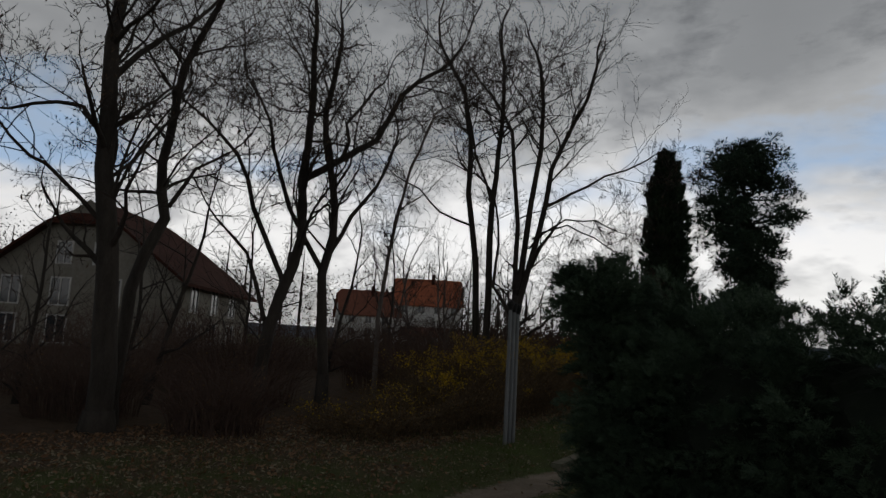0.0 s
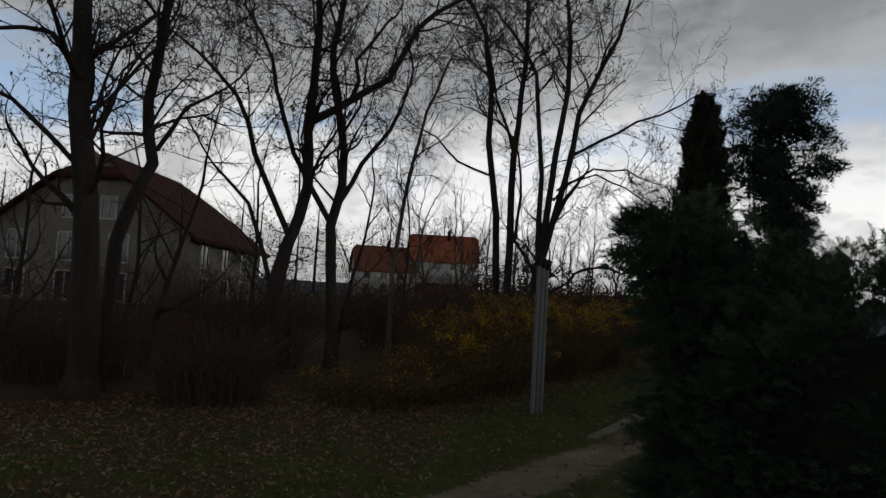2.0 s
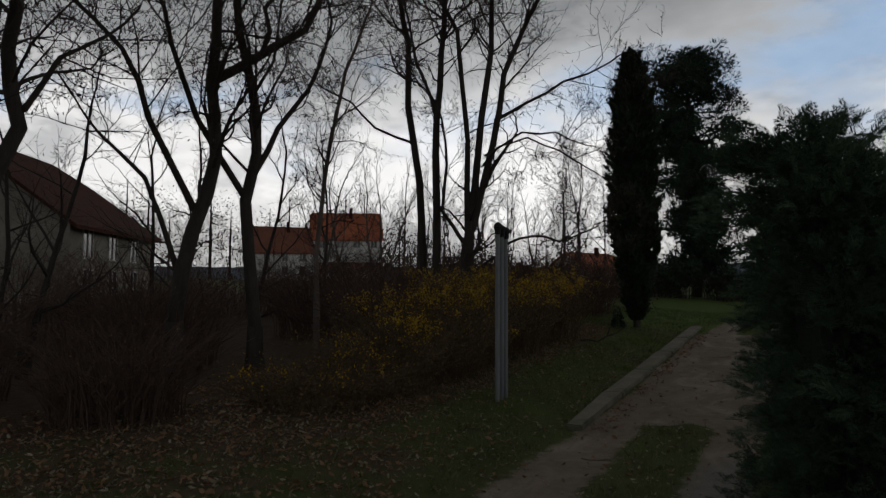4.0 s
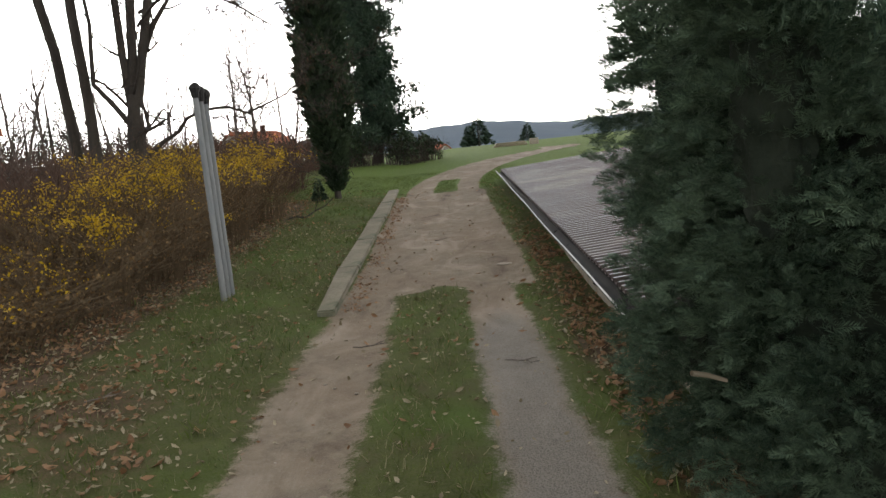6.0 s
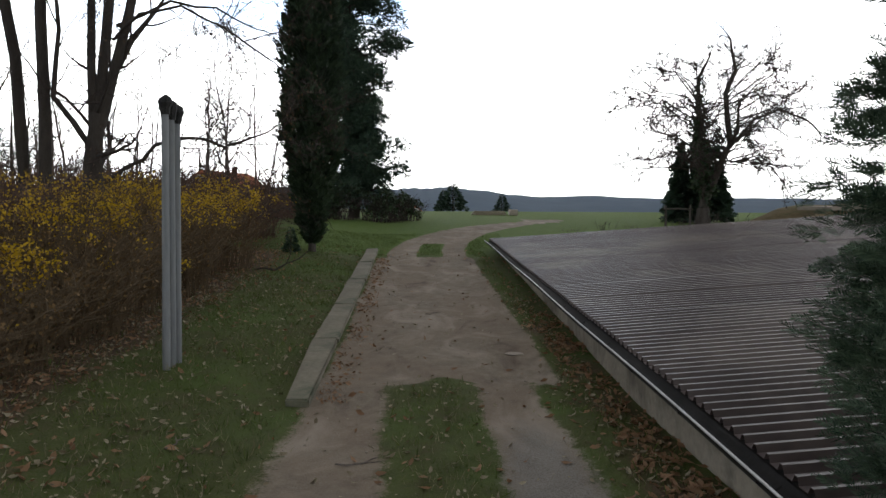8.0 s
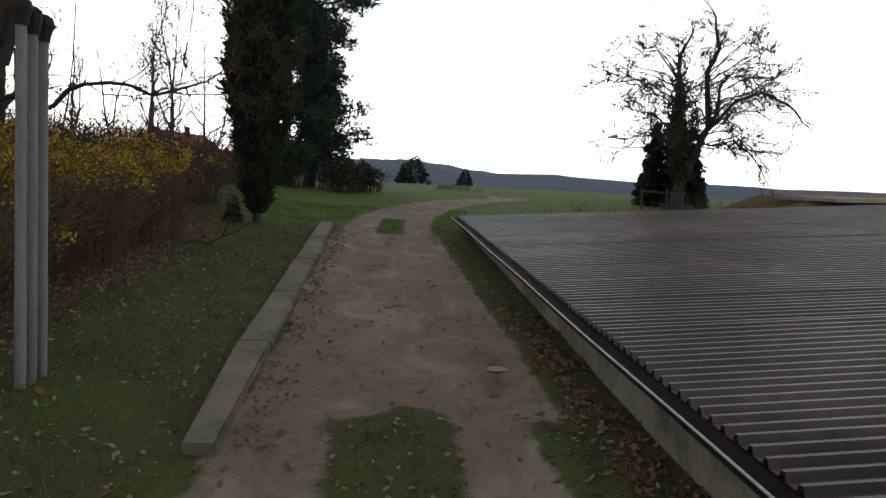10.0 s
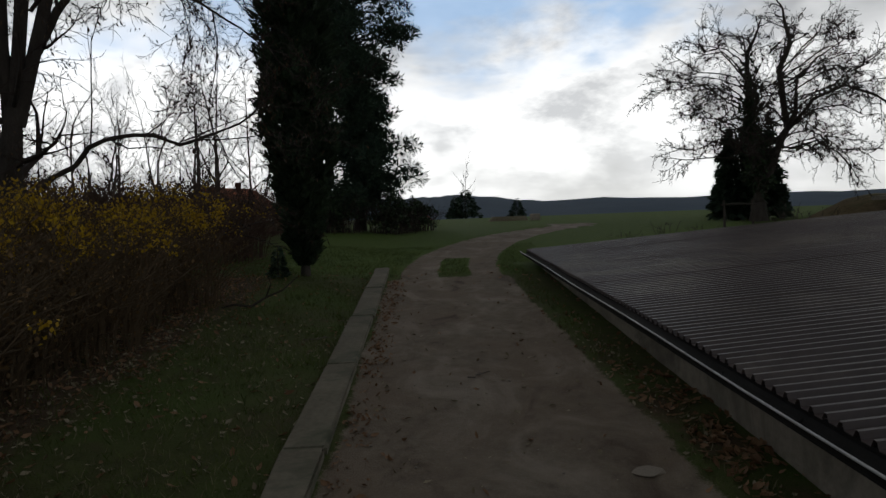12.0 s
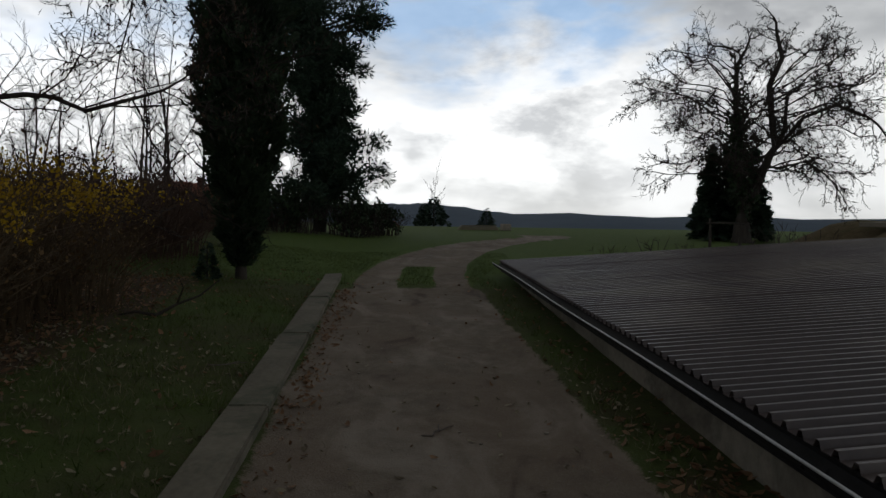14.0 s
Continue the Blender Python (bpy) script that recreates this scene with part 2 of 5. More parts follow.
# ---- mesh helpers ----
class Geo:
    """Vertices and faces of one mesh in the making."""

    def __init__(self):
        self.v, self.f, self.n = [], [], 0

    def add(self, verts, faces):
        verts, faces = np.asarray(verts, float), np.asarray(faces, int)
        self.v.append(verts)
        self.f.extend((faces + self.n).tolist())
        self.n += len(verts)

    def tube(self, pts, radii, k=5, close=True):
        pts = np.asarray(pts, float)
        d = np.gradient(pts, axis=0)
        d /= np.maximum(np.linalg.norm(d, axis=1, keepdims=True), 1e-9)
        ref = np.array([0.31, 0.17, 0.93]) if abs(d[0][2]) < 0.8 else np.array([0.95, 0.2, 0.1])
        a = np.cross(d, ref)
        a /= np.maximum(np.linalg.norm(a, axis=1, keepdims=True), 1e-9)
        b = np.cross(d, a)
        ang = np.arange(k) * 2 * np.pi / k
        ring = a[:, None] * np.cos(ang)[None, :, None] + b[:, None] * np.sin(ang)[None, :, None]
        v = (pts[:, None] + ring * np.asarray(radii, float)[:, None, None]).reshape(-1, 3)
        m = len(pts)
        f = [(i * k + j, i * k + (j + 1) % k, (i + 1) * k + (j + 1) % k, (i + 1) * k + j) for i in range(m - 1) for j in range(k)]
        self.add(v, f)
        if close and k > 3:
            top = self.n - k
            self.f.append([top + j for j in range(k)])

    def box(self, lo, hi, m=None):
        x0, y0, z0 = lo
        x1, y1, z1 = hi
        v = np.array([(x, y, z) for z in (z0, z1) for y in (y0, y1) for x in (x0, x1)], float)
        if m is not None:
            v = np.array([m @ Vector(p) for p in v])
        self.add(v, [(0, 2, 3, 1), (4, 5, 7, 6), (0, 1, 5, 4), (2, 6, 7, 3), (0, 4, 6, 2), (1, 3, 7, 5)])

    def mesh(self, name, mat, smooth=False):
        me = bpy.data.meshes.new(name)
        me.from_pydata(np.concatenate(self.v).tolist(), [], self.f)
        me.materials.append(mat)
        if smooth:
            me.polygons.foreach_set("use_smooth", np.ones(len(me.polygons), bool))
        me.update()
        return me


def scatter(template, tfaces, places, turns, sizes):
    """Copies of a small template, as one big list of vertices and faces."""
    t = np.asarray(template, float)
    v = np.einsum("nij,kj->nki", turns, t) * np.asarray(sizes)[:, None, None] + places[:, None]
    f = np.asarray(tfaces, int)[None] + (np.arange(len(places)) * len(t))[:, None, None]
    return v.reshape(-1, 3), f.reshape(-1, f.shape[-1])


def quick_mesh(name, verts, faces, mat, smooth=False):
    """A mesh from arrays of equal-sided faces."""
    me = bpy.data.meshes.new(name)
    k = faces.shape[1]
    me.vertices.add(len(verts))
    me.vertices.foreach_set("co", np.asarray(verts, np.float32).ravel())
    me.loops.add(faces.size)
    me.loops.foreach_set("vertex_index", faces.astype(np.int32).ravel())
    me.polygons.add(len(faces))
    me.polygons.foreach_set("loop_start", np.arange(len(faces), dtype=np.int32) * k)
    me.materials.append(mat)
    if smooth:
        me.polygons.foreach_set("use_smooth", np.ones(len(faces), bool))
    me.update(calc_edges=True)
    return me


def frames_of(dirs, rng, spin=None):
    """Turns whose x axis follows dirs, rolled by chance."""
    x = dirs / np.linalg.norm(dirs, axis=1, keepdims=True)
    ref = np.where(np.abs(x[:, 2:]) < 0.9, np.array([[0, 0, 1.0]]), np.array([[1.0, 0, 0]]))
    y = np.cross(ref, x)
    y /= np.linalg.norm(y, axis=1, keepdims=True)
    z = np.cross(x, y)
    a = rng.uniform(-np.pi, np.pi, len(x)) if spin is None else rng.uniform(-spin, spin, len(x))
    c, s = np.cos(a)[:, None], np.sin(a)[:, None]
    return np.stack([x, y * c + z * s, z * c - y * s], axis=2)


def part(name, geo, mat, parent=None, label="", smooth=False, kind=""):
    me = geo.mesh(name, mat, smooth) if isinstance(geo, Geo) else geo
    ob = new(name, me)
    if parent is not None:
        ob.parent = parent
    return tagged(ob, label=label, kind=kind)


def thing(name, x, y, z, label, category, group="", kind="", rz=0.0):
    ob = new(name)
    ob.empty_display_size = 0.1
    ob.matrix_basis = pose(x, y, z, 0, 0, rz)
    return tagged(ob, label, category, group, kind)


# ---- line of the shed's eave ----
EAVE = (2.36, -3.3, 0.40)     # near end of the eave
EAVE_FAR = (2.66, 11.06, 0.79)
PITCH = 0.070


def eave_x(y):
    return EAVE[0] + (y - EAVE[1]) / (EAVE_FAR[1] - EAVE[1]) * (EAVE_FAR[0] - EAVE[0])


def eave_z(y):
    return EAVE[2] + (y - EAVE[1]) / (EAVE_FAR[1] - EAVE[1]) * (EAVE_FAR[2] - EAVE[2])


# ---- terrain ----
def smooth_step(a, b, x):
    t = np.clip((np.asarray(x, float) - a) / (b - a), 0, 1)
    return t * t * (3 - 2 * t)


def wave(x, y):
    return (np.sin(x * 1.7 + 0.6 * np.sin(y * 1.1)) * np.sin(y * 1.3 + 1.0) * 0.5 + np.sin(x * 4.1 + y * 2.3) * 0.25 + np.sin(y * 5.7 - x * 3.1) * 0.25)


def land(x, y):
    """Height of the land without the ruts."""
    x, y = np.asarray(x, float), np.asarray(y, float)
    yy = np.clip(y, 0, None)
    z = np.where(yy < 16, 0.05 * yy, 0.8 + 0.45 * (1 - np.exp(-(yy - 16) * 0.05 / 0.45)))
    left = np.clip(-x - 0.3, 0, None)
    z = z + 0.24 * (1 - np.exp(-left / 2.0)) + 0.020 * np.clip(left - 6, 0, 90)
    z = z - 26 * smooth_step(62, 330, y) - 12 * smooth_step(60, 260, x)
    far = smooth_step(420, 1500, np.hypot(x, y))
    ridge = 63 + 5 * np.sin(x * 0.0021 + 0.8) + 3 * np.sin(x * 0.0057 + y * 0.001) + 2.5 * np.sin(x * 0.021) + 1.2 * np.sin(x * 0.083 + 2) + 0.8 * np.sin(x * 0.27)
    z = z + far * ridge * np.clip(1.0 - 0.0001 * x, 0.7, 1.1)
    return z


def bend(y):
    """Sideways course of the drive's middle, in metres."""
    y = np.asarray(y, float)
    near = np.where(y < -3, 0.075 * (y + 3) ** 2 * 0.55, 0.0)
    far = np.where(y > 9.5, 0.030 * (y - 9.5) ** 2, 0.0)
    return 1.16 + np.where(y < -4, near - 0.0, near) * 1.0 + np.minimum(far, 5.2)


def band(v, lo, hi, soft):
    return smooth_step(lo - soft, lo + soft, v) * (1 - smooth_step(hi - soft, hi + soft, v))


def plan(x, y):
    """Shares of soil, gravel, litter and meadow at a place, 0 to 1."""
    x, y = np.asarray(x, float), np.asarray(y, float)
    u = x - bend(y) + 0.05 * wave(x * 0.8, y * 0.8)
    left_rut = band(u, -1.20, -0.54, 0.34)
    right_rut = band(u, 0.20, 0.70, 0.26)
    full = band(u, -1.10, 0.95, 0.14) * smooth_step(0.35, 0.75, y + 0.25 * wave(x * 2, y)) * (1 - smooth_step(9.3, 9.9, y))
    far_l = band(u, -0.92, -0.28, 0.14) * smooth_step(9.0, 9.6, y)
    far_r = band(u, 0.30, 0.85, 0.14) * smooth_step(9.0, 9.6, y)
    far_full = band(u, -0.9, 0.85, 0.2) * smooth_step(12.0, 12.8, y)
    fade = 1 - smooth_step(22, 27, y)
    soil = np.maximum.reduce([np.maximum(left_rut, right_rut) * (1 - smooth_step(0.5, 1.2, y)), full, np.maximum.reduce([far_l, far_r, far_full * 0.85]) * fade])
    gravel = right_rut * (1 - smooth_step(-1.6, 0.6, y)) * 0.95
    hedge = band(x, -4.6, -1.75 + 0.25 * wave(x, y), 0.5) * band(y, -3.5, 9.5, 1.0)
    grove = smooth_step(2.9, 4.6, -x) * (1 - smooth_step(16, 22, y))
    verge = band(x - eave_x(y), -0.36, 0.2, 0.2) * smooth_step(-5.0, -3, y) * (1 - smooth_step(2.0, 5.5, y)) * (0.46 + 0.4 * wave(x * 1.5, y * 1.2))
    slope = band(x + 0.3 * y, -6.2, -1.3, 0.9) * (1 - smooth_step(-2.2, 0.3, y)) * (0.52 + 0.25 * wave(x * 1.1, y * 1.1))
    under = smooth_step(1.9, 2.4, x) * (1 - smooth_step(-4.2, -2.6, y)) * smooth_step(-6.3, -5.3, y)
    kerb_side = band(x, 0.16, 0.38, 0.12) * band(y, 0.3, 10.5, 0.5) * 0.42
    litter = np.maximum.reduce([hedge * 0.85, grove * 0.8, verge, slope, under, kerb_side])
    meadow = smooth_step(7.5, 12, y) * smooth_step(-4, -1, x)
    return np.clip(soil, 0, 1), np.clip(gravel, 0, 1), np.clip(litter, 0, 1), meadow


def height(x, y):
    soil = plan(x, y)[0]
    return land(x, y) - 0.035 * soil + 0.012 * wave(np.asarray(x) * 1.3, np.asarray(y) * 1.3) * np.exp(-np.hypot(x, y) / 40)


def spaced(near_lo, near_hi, step, far, grow=1.14):
    c = list(np.arange(near_lo, near_hi + 1e-6, step))
    for sign, start in ((1, near_hi), (-1, near_lo)):
        d, p, extra = step, start, []
        while abs(p) < far:
            d *= grow
            p += sign * d
            extra.append(p)
        c = c + extra if sign > 0 else extra[::-1] + c
    return np.array(c)


def sheet(name, xs, ys, keep=None, lift=0.0):
    gx, gy = np.meshgrid(xs, ys)
    z = height(gx, gy) + lift
    v = np.stack([gx, gy, z], 2).reshape(-1, 3)
    nx, ny = len(xs), len(ys)
    i = (np.arange(ny - 1)[:, None] * nx + np.arange(nx - 1)[None]).ravel()
    f = np.stack([i, i + 1, i + nx + 1, i + nx], 1)
    soil, gravel, litter, meadow = [a.ravel() for a in plan(gx, gy)]
    if keep is not None:
        f = f[(soil[f].max(1) > keep)]
    used, inverse = np.unique(f, return_inverse=True)
    f = inverse.reshape(f.shape)
    me = quick_mesh(name, v[used], f, M_GROUND, True)
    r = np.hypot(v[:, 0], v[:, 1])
    # far: share of the painted haze tint, growing with distance
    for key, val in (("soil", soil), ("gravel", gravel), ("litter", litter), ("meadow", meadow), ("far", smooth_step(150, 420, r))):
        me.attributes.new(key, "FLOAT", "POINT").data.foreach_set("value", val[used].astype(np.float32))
    return me


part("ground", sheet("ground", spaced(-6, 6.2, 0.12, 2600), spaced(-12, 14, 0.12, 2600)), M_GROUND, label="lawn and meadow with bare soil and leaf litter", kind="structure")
tagged(part("road", sheet("road", np.arange(-1.2, 9, 0.09), np.arange(-11, 26, 0.09), keep=0.12, lift=0.004), M_GROUND), "rutted earth drive with a grassy middle strip", "road", kind="structure")


def gz(x, y):
    return float(height(x, y))


# ---- concrete kerb along the drive ----
kerb = thing("kerb", 0, 0, 0, "weathered pale concrete kerb beside the earth drive", "kerb", kind="structure")
rk = random.Random(4)
y0 = 0.0
while y0 < 10.8:
    ln = min(2.1 + rk.uniform(-0.2, 0.2), 10.86 - y0)
    g = Geo()
    bm = bmesh.new()
    bmesh.ops.create_cube(bm, size=1.0)
    bmesh.ops.scale(bm, vec=(0.27, ln - 0.012, 0.34), verts=bm.verts)
    bmesh.ops.bevel(bm, geom=bm.edges[:], offset=0.014, segments=2, affect="EDGES")
    for v in bm.verts:
        if y0 < 0.1 and v.co.y < -ln * 0.3 and v.co.x < 0:
            v.co.x *= 0.35
        v.co += Vector((rk.uniform(-1, 1), rk.uniform(-1, 1), rk.uniform(-1, 1))) * 0.004
    me = bpy.data.meshes.new("kerb_block")
    bm.to_mesh(me)
    bm.free()
    me.materials.append(M_CONCRETE)
    b = part("kerb_block", me, M_CONCRETE, kerb)
    yc = y0 + ln / 2
    b.matrix_basis = pose(-0.112 + rk.uniform(-0.008, 0.008), yc, float(land(0, yc)) + 0.045 - 0.17 + rk.uniform(-0.006, 0.008), math.degrees(math.atan(0.05)), rk.uniform(-0.8, 0.8), rk.uniform(-0.5, 0.5))
    y0 += ln


# ---- low building: wall, ribbed sheet roof, gutter ----
shed = thing("sunken_shed", 0, 0, 0, "low sunken shed with a dark brown ribbed metal roof", "shed")
g = Geo()
wy = np.linspace(-2.9, 10.9, 13)
v = []
for q in wy:
    xa, za = eave_x(q) + 0.16, eave_z(q) - 0.13
    v += [(xa, q, -0.4), (xa, q, za), (xa + 0.25, q, za), (xa + 0.25, q, -0.4)]
g.add(v, [(i * 4 + j, i * 4 + j + 1, i * 4 + j + 5, i * 4 + j + 4) for i in range(12) for j in range(3)] + [(0, 3, 2, 1), (48, 49, 50, 51)])
part("front_wall", g, M_WALL, shed, "stained concrete front wall")
g = Geo()
g.box((2.9, 10.62, -0.3), (13.2, 10.87, 0.78))
part("end_wall", g, M_WALL, shed)
g = Geo()
g.box((2.9, -2.7, -0.3), (12.98, -2.45, 0.37))
part("end_wall", g, M_WALL, shed)
g = Geo()
g.box((13.0, -2.7, -0.3), (13.25, 10.6, 1.3))
part("back_wall", g, M_WALL, shed)

# ribbed roof: sheets about a metre wide, ribs run up the slope
RIB = 0.117
WIDE = 10.8
profile = [(0.0, 0.0), (0.062, 0.0), (0.076, 0.033), (0.098, 0.033), (0.117, 0.0)]


def roof_sheet(y_start, ribs, dz):
    ys, zs = [], []
    for r in range(ribs):
        for a, h in profile[:-1]:
            ys.append(y_start + r * RIB + a)
            zs.append(h)
    ys.append(y_start + ribs * RIB)
    zs.append(0.0)
    xs = np.linspace(0, WIDE, 7)
    n = len(ys)
    rr = random.Random(int(y_start * 100))
    sag = [rr.uniform(-0.008, 0.008) for _ in xs]
    v = []
    for thick in (0.0, -0.004):
        for x, sg in zip(xs, sag):
            v += [(eave_x(y) + x, y, eave_z(y) + PITCH * x + z + dz + sg * (x > 0.1) + thick) for y, z in zip(ys, zs)]
    m = len(xs)
    f = [(i * n + j, i * n + j + 1, (i + 1) * n + j + 1, (i + 1) * n + j) for i in range(m - 1) for j in range(n - 1)]
    o = m * n
    f += [(o + i * n + j, o + (i + 1) * n + j, o + (i + 1) * n + j + 1, o + i * n + j + 1) for i in range(m - 1) for j in range(n - 1)]
    f += [(j, o + j, o + j + 1, j + 1) for j in range(n - 1)]
    f += [(i * n, (i + 1) * n, o + (i + 1) * n, o + i * n) for i in range(m - 1)]
    gg = Geo()
    gg.add(v, f)
    return gg


y = EAVE[1] + 0.5
i = 0
while y < 11.0:
    n = min(8, round((11.06 - y) / RIB))
    if n < 1:
        break
    part("roof_sheet", roof_sheet(y, n, 0.005 * (i % 2)), M_SHEET, shed)
    y += n * RIB
    i += 1

# half-round gutter under the eave, with a bright front bead
g, bead = Geo(), Geo()
ga = np.linspace(np.pi, 2 * np.pi, 9)
gy = np.linspace(-2.85, 11.1, 30)
for rad_ in (0.060, 0.055):
    v = [(eave_x(q) - 0.05 + rad_ * math.cos(a), q, eave_z(q) - 0.02 + rad_ * math.sin(a) - 0.006 * math.sin(q * 1.3)) for q in gy for a in ga]
    g.add(v, [(i * 9 + j, i * 9 + j + 1, (i + 1) * 9 + j + 1, (i + 1) * 9 + j) for i in range(29) for j in range(8)])
part("gutter", g, M_GUTTER, shed, "dark half-round gutter", smooth=True)
bead.tube([(eave_x(q) - 0.113, q, eave_z(q) - 0.012 - 0.006 * math.sin(q * 1.3)) for q in gy], [0.007] * 30, 6)
part("gutter_bead", bead, M_ZINC, shed, "bright zinc bead", smooth=True)
g = Geo()
v = []
for q in gy:
    x, z = eave_x(q), eave_z(q)
    v += [(x + 0.03, q, z - 0.16), (x + 0.03, q, z - 0.006), (x + 0.055, q, z - 0.006), (x + 0.055, q, z - 0.16)]
g.add(v, [(i * 4 + j, i * 4 + (j + 1) % 4, i * 4 + 4 + (j + 1) % 4, i * 4 + 4 + j) for i in range(29) for j in range(4)])
part("fascia_board", g, M_GUTTER, shed, "dark fascia board")
for q in np.arange(-2.5, 11, 0.9):
    g = Geo()
    g.tube([(eave_x(q) + 0.03, q, eave_z(q) - 0.03), (eave_x(q) - 0.05, q, eave_z(q) - 0.088), (eave_x(q) - 0.118, q, eave_z(q) - 0.03)], [0.006] * 3, 4)
    part("gutter_bracket", g, M_GUTTER, shed)


# ---- three grey pipes standing together as a post ----
post = thing("pipe_post", -1.30, 0.80, gz(-1.3, 0.8) - 0.05, "three grey pipes standing in a row with black caps", "post")
for k, (dx, dy, top) in enumerate(((-0.01, -0.115, 2.30), (0.0, 0.0, 2.27), (0.01, 0.115, 2.25))):
    g = Geo()
    seg = [0.0, 0.62, 0.625, 1.4, 1.405, top]
    g.tube([(dx + 0.012 * z, dy, z) for z in seg], [0.033, 0.033, 0.031, 0.031, 0.030, 0.030], 14)
    part("pipe", g, M_PIPE, post, smooth=True)
    c = Geo()
    rc = random.Random(k)
    c.tube([(dx + 0.028, dy, top - 0.07), (dx + 0.028, dy, top - 0.01), (dx + 0.03, dy, top + 0.03), (dx + 0.03, dy, top + 0.07), (dx + 0.02, dy, top + 0.085)],
           [0.037, 0.045, 0.058 + rc.uniform(-0.008, 0.008), 0.052, 0.03], 9)
    part("cap", c, M_CAP, post, "black crumbling cap")


# ---- bare trees ----
def grow(geos, rng, p, d, r, length, level, spec):
    """One branch and all that springs from it. geos: by level."""
    n = spec["points"][min(level, 3)]
    pts, rad_, q, dd = [p.copy()], [r], p.copy(), d.copy()
    end = r * (0.42 if level == 0 else 0.3)
    for i in range(n):
        dd = dd + rng.normal(0, spec["wiggle"][min(level, 3)], 3)
        dd[2] += spec["rise"][min(level, 3)]
        dd /= np.linalg.norm(dd)
        q = q + dd * length / n
        pts.append(q.copy())
        rad_.append(r + (end - r) * (i + 1) / n)
    geos[min(level, len(geos) - 1)].tube(pts, rad_, (9, 6, 4, 3, 3)[min(level, 4)], close=level < 2)
    if level >= spec["levels"]:
        spec["tips"].append((pts[-1], dd))
        return
    kids = spec["kids"][min(level, len(spec["kids"]) - 1)]
    lo = spec["clear"] if level == 0 else 0.18
    for c in range(kids):
        f = lo + (1 - lo) * (c + rng.uniform(0.2, 0.9)) / kids
        i = min(int(f * n), n - 1)
        base = pts[i] + (pts[i + 1] - pts[i]) * (f * n - i)
        axis = pts[i + 1] - pts[i]
        axis /= np.linalg.norm(axis)
        side = np.cross(axis, rng.normal(0, 1, 3))
        side /= max(np.linalg.norm(side), 1e-6)
        a = rng.uniform(*spec["spread"])
        nd = axis * math.cos(a) + side * math.sin(a)
        nr = (r + (end - r) * f) * rng.uniform(0.45, 0.7)
        grow(geos, rng, base, nd, max(nr, spec["thin"]), length * spec["ratio"] * rng.uniform(0.65, 1.15) * (1.15 - 0.5 * f), level + 1, spec)
    grow(geos, rng, pts[-1], dd, max(end * 0.9, spec["thin"]), length * spec["ratio"], level + 1, spec)


def pods(tips, rng, share, size, name, mat, parent, extra=1):
    """Dry pods and leaf remains hanging at the twig ends."""
    pick = [t for t in tips if rng.random() < share]
    if not pick:
        return
    pos = np.array([t[0] for t in pick for _ in range(extra)]) + rng.normal(0, 0.06, (len(pick) * extra, 3))
    dirs = np.array([(rng.normal(0, 0.5), rng.normal(0, 0.5), -1.0) for _ in range(len(pos))])
    v, f = scatter([(0, 0, 0), (0.5, 0.16, 0.05), (1, 0, 0), (0.5, -0.16, 0.05)], [(0, 1, 2, 3)], pos, frames_of(dirs, rng), rng.uniform(0.6, 1.3, len(pos)) * size)
    part("dry_pod", quick_mesh("dry_pods", v, f, mat), mat, parent, kind="stuff")


def bare_tree(x, y, h, r, seed, lean=(0, 0), label="", clear=0.25, kids=(7, 5, 4), levels=3, spread=(0.4, 0.95), rise=(0.02, 0.06, 0.05, 0.03), bark=None, pod=0.0, twig=0.005, ratio=0.45,
              forks=None, wiggle=(0.05, 0.11, 0.16, 0.2), group="", limbs=(), pod_size=0.10, pod_extra=1):
    rng = np.random.default_rng(seed)
    top = thing("bare_tree", x, y, gz(x, y), label, "tree", group)
    geos = [Geo(), Geo(), Geo()]
    spec = dict(points=(9, 5, 4, 2), wiggle=wiggle, rise=rise, kids=kids, levels=levels, spread=spread, clear=clear, ratio=ratio, thin=twig, tips=[])
    d = np.array([lean[0], lean[1], 1.0])
    d /= np.linalg.norm(d)
    start = np.array([0, 0, -0.25])
    # root flare
    geos[0].tube([(0, 0, -0.3), (0, 0, 0.0), (0.02, 0, 0.25), (0.02, 0, 0.6)], [r * 1.7, r * 1.45, r * 1.12, r * 1.02], 9)
    if forks:
        fz, stems = forks
        geos[0].tube([start, d * fz * 0.5, d * fz], [r, r * 0.97, r * 0.92], 9)
        for sx, sy, sr, sh in stems:
            sd = np.array([sx, sy, 1.0])
            grow(geos, rng, d * fz * 0.94, sd / np.linalg.norm(sd), r * sr, (h - fz) * sh, 0, spec)
    else:
        grow(geos, rng, start, d, r, h * 0.72, 0, spec)
    for pts, r0 in limbs:
        pts = np.array(pts, float)
        geos[1].tube(pts, np.linspace(r0, r0 * 0.45, len(pts)), 6)
        for j in range(2, len(pts)):
            for _ in range(2):
                nd = (pts[j] - pts[j - 1]) / np.linalg.norm(pts[j] - pts[j - 1]) + rng.normal(0, 0.5, 3)
                grow(geos, rng, pts[j], nd / np.linalg.norm(nd), r0 * 0.35, 1.3, 2, spec)
    bark = bark or M_BARK
    part("trunk", geos[0], bark, top, smooth=True)
    if geos[1].n:
        part("limb", geos[1], bark, top, smooth=True, kind="stuff")
    if geos[2].n:
        part("twig", geos[2], M_TWIG, top, kind="stuff")
    if pod:
        pods(spec["tips"], rng, pod, pod_size, "pods", M_POD, top, pod_extra)
    return top


LOCUST = "bare dark locust tree with dry pods still on its twigs"


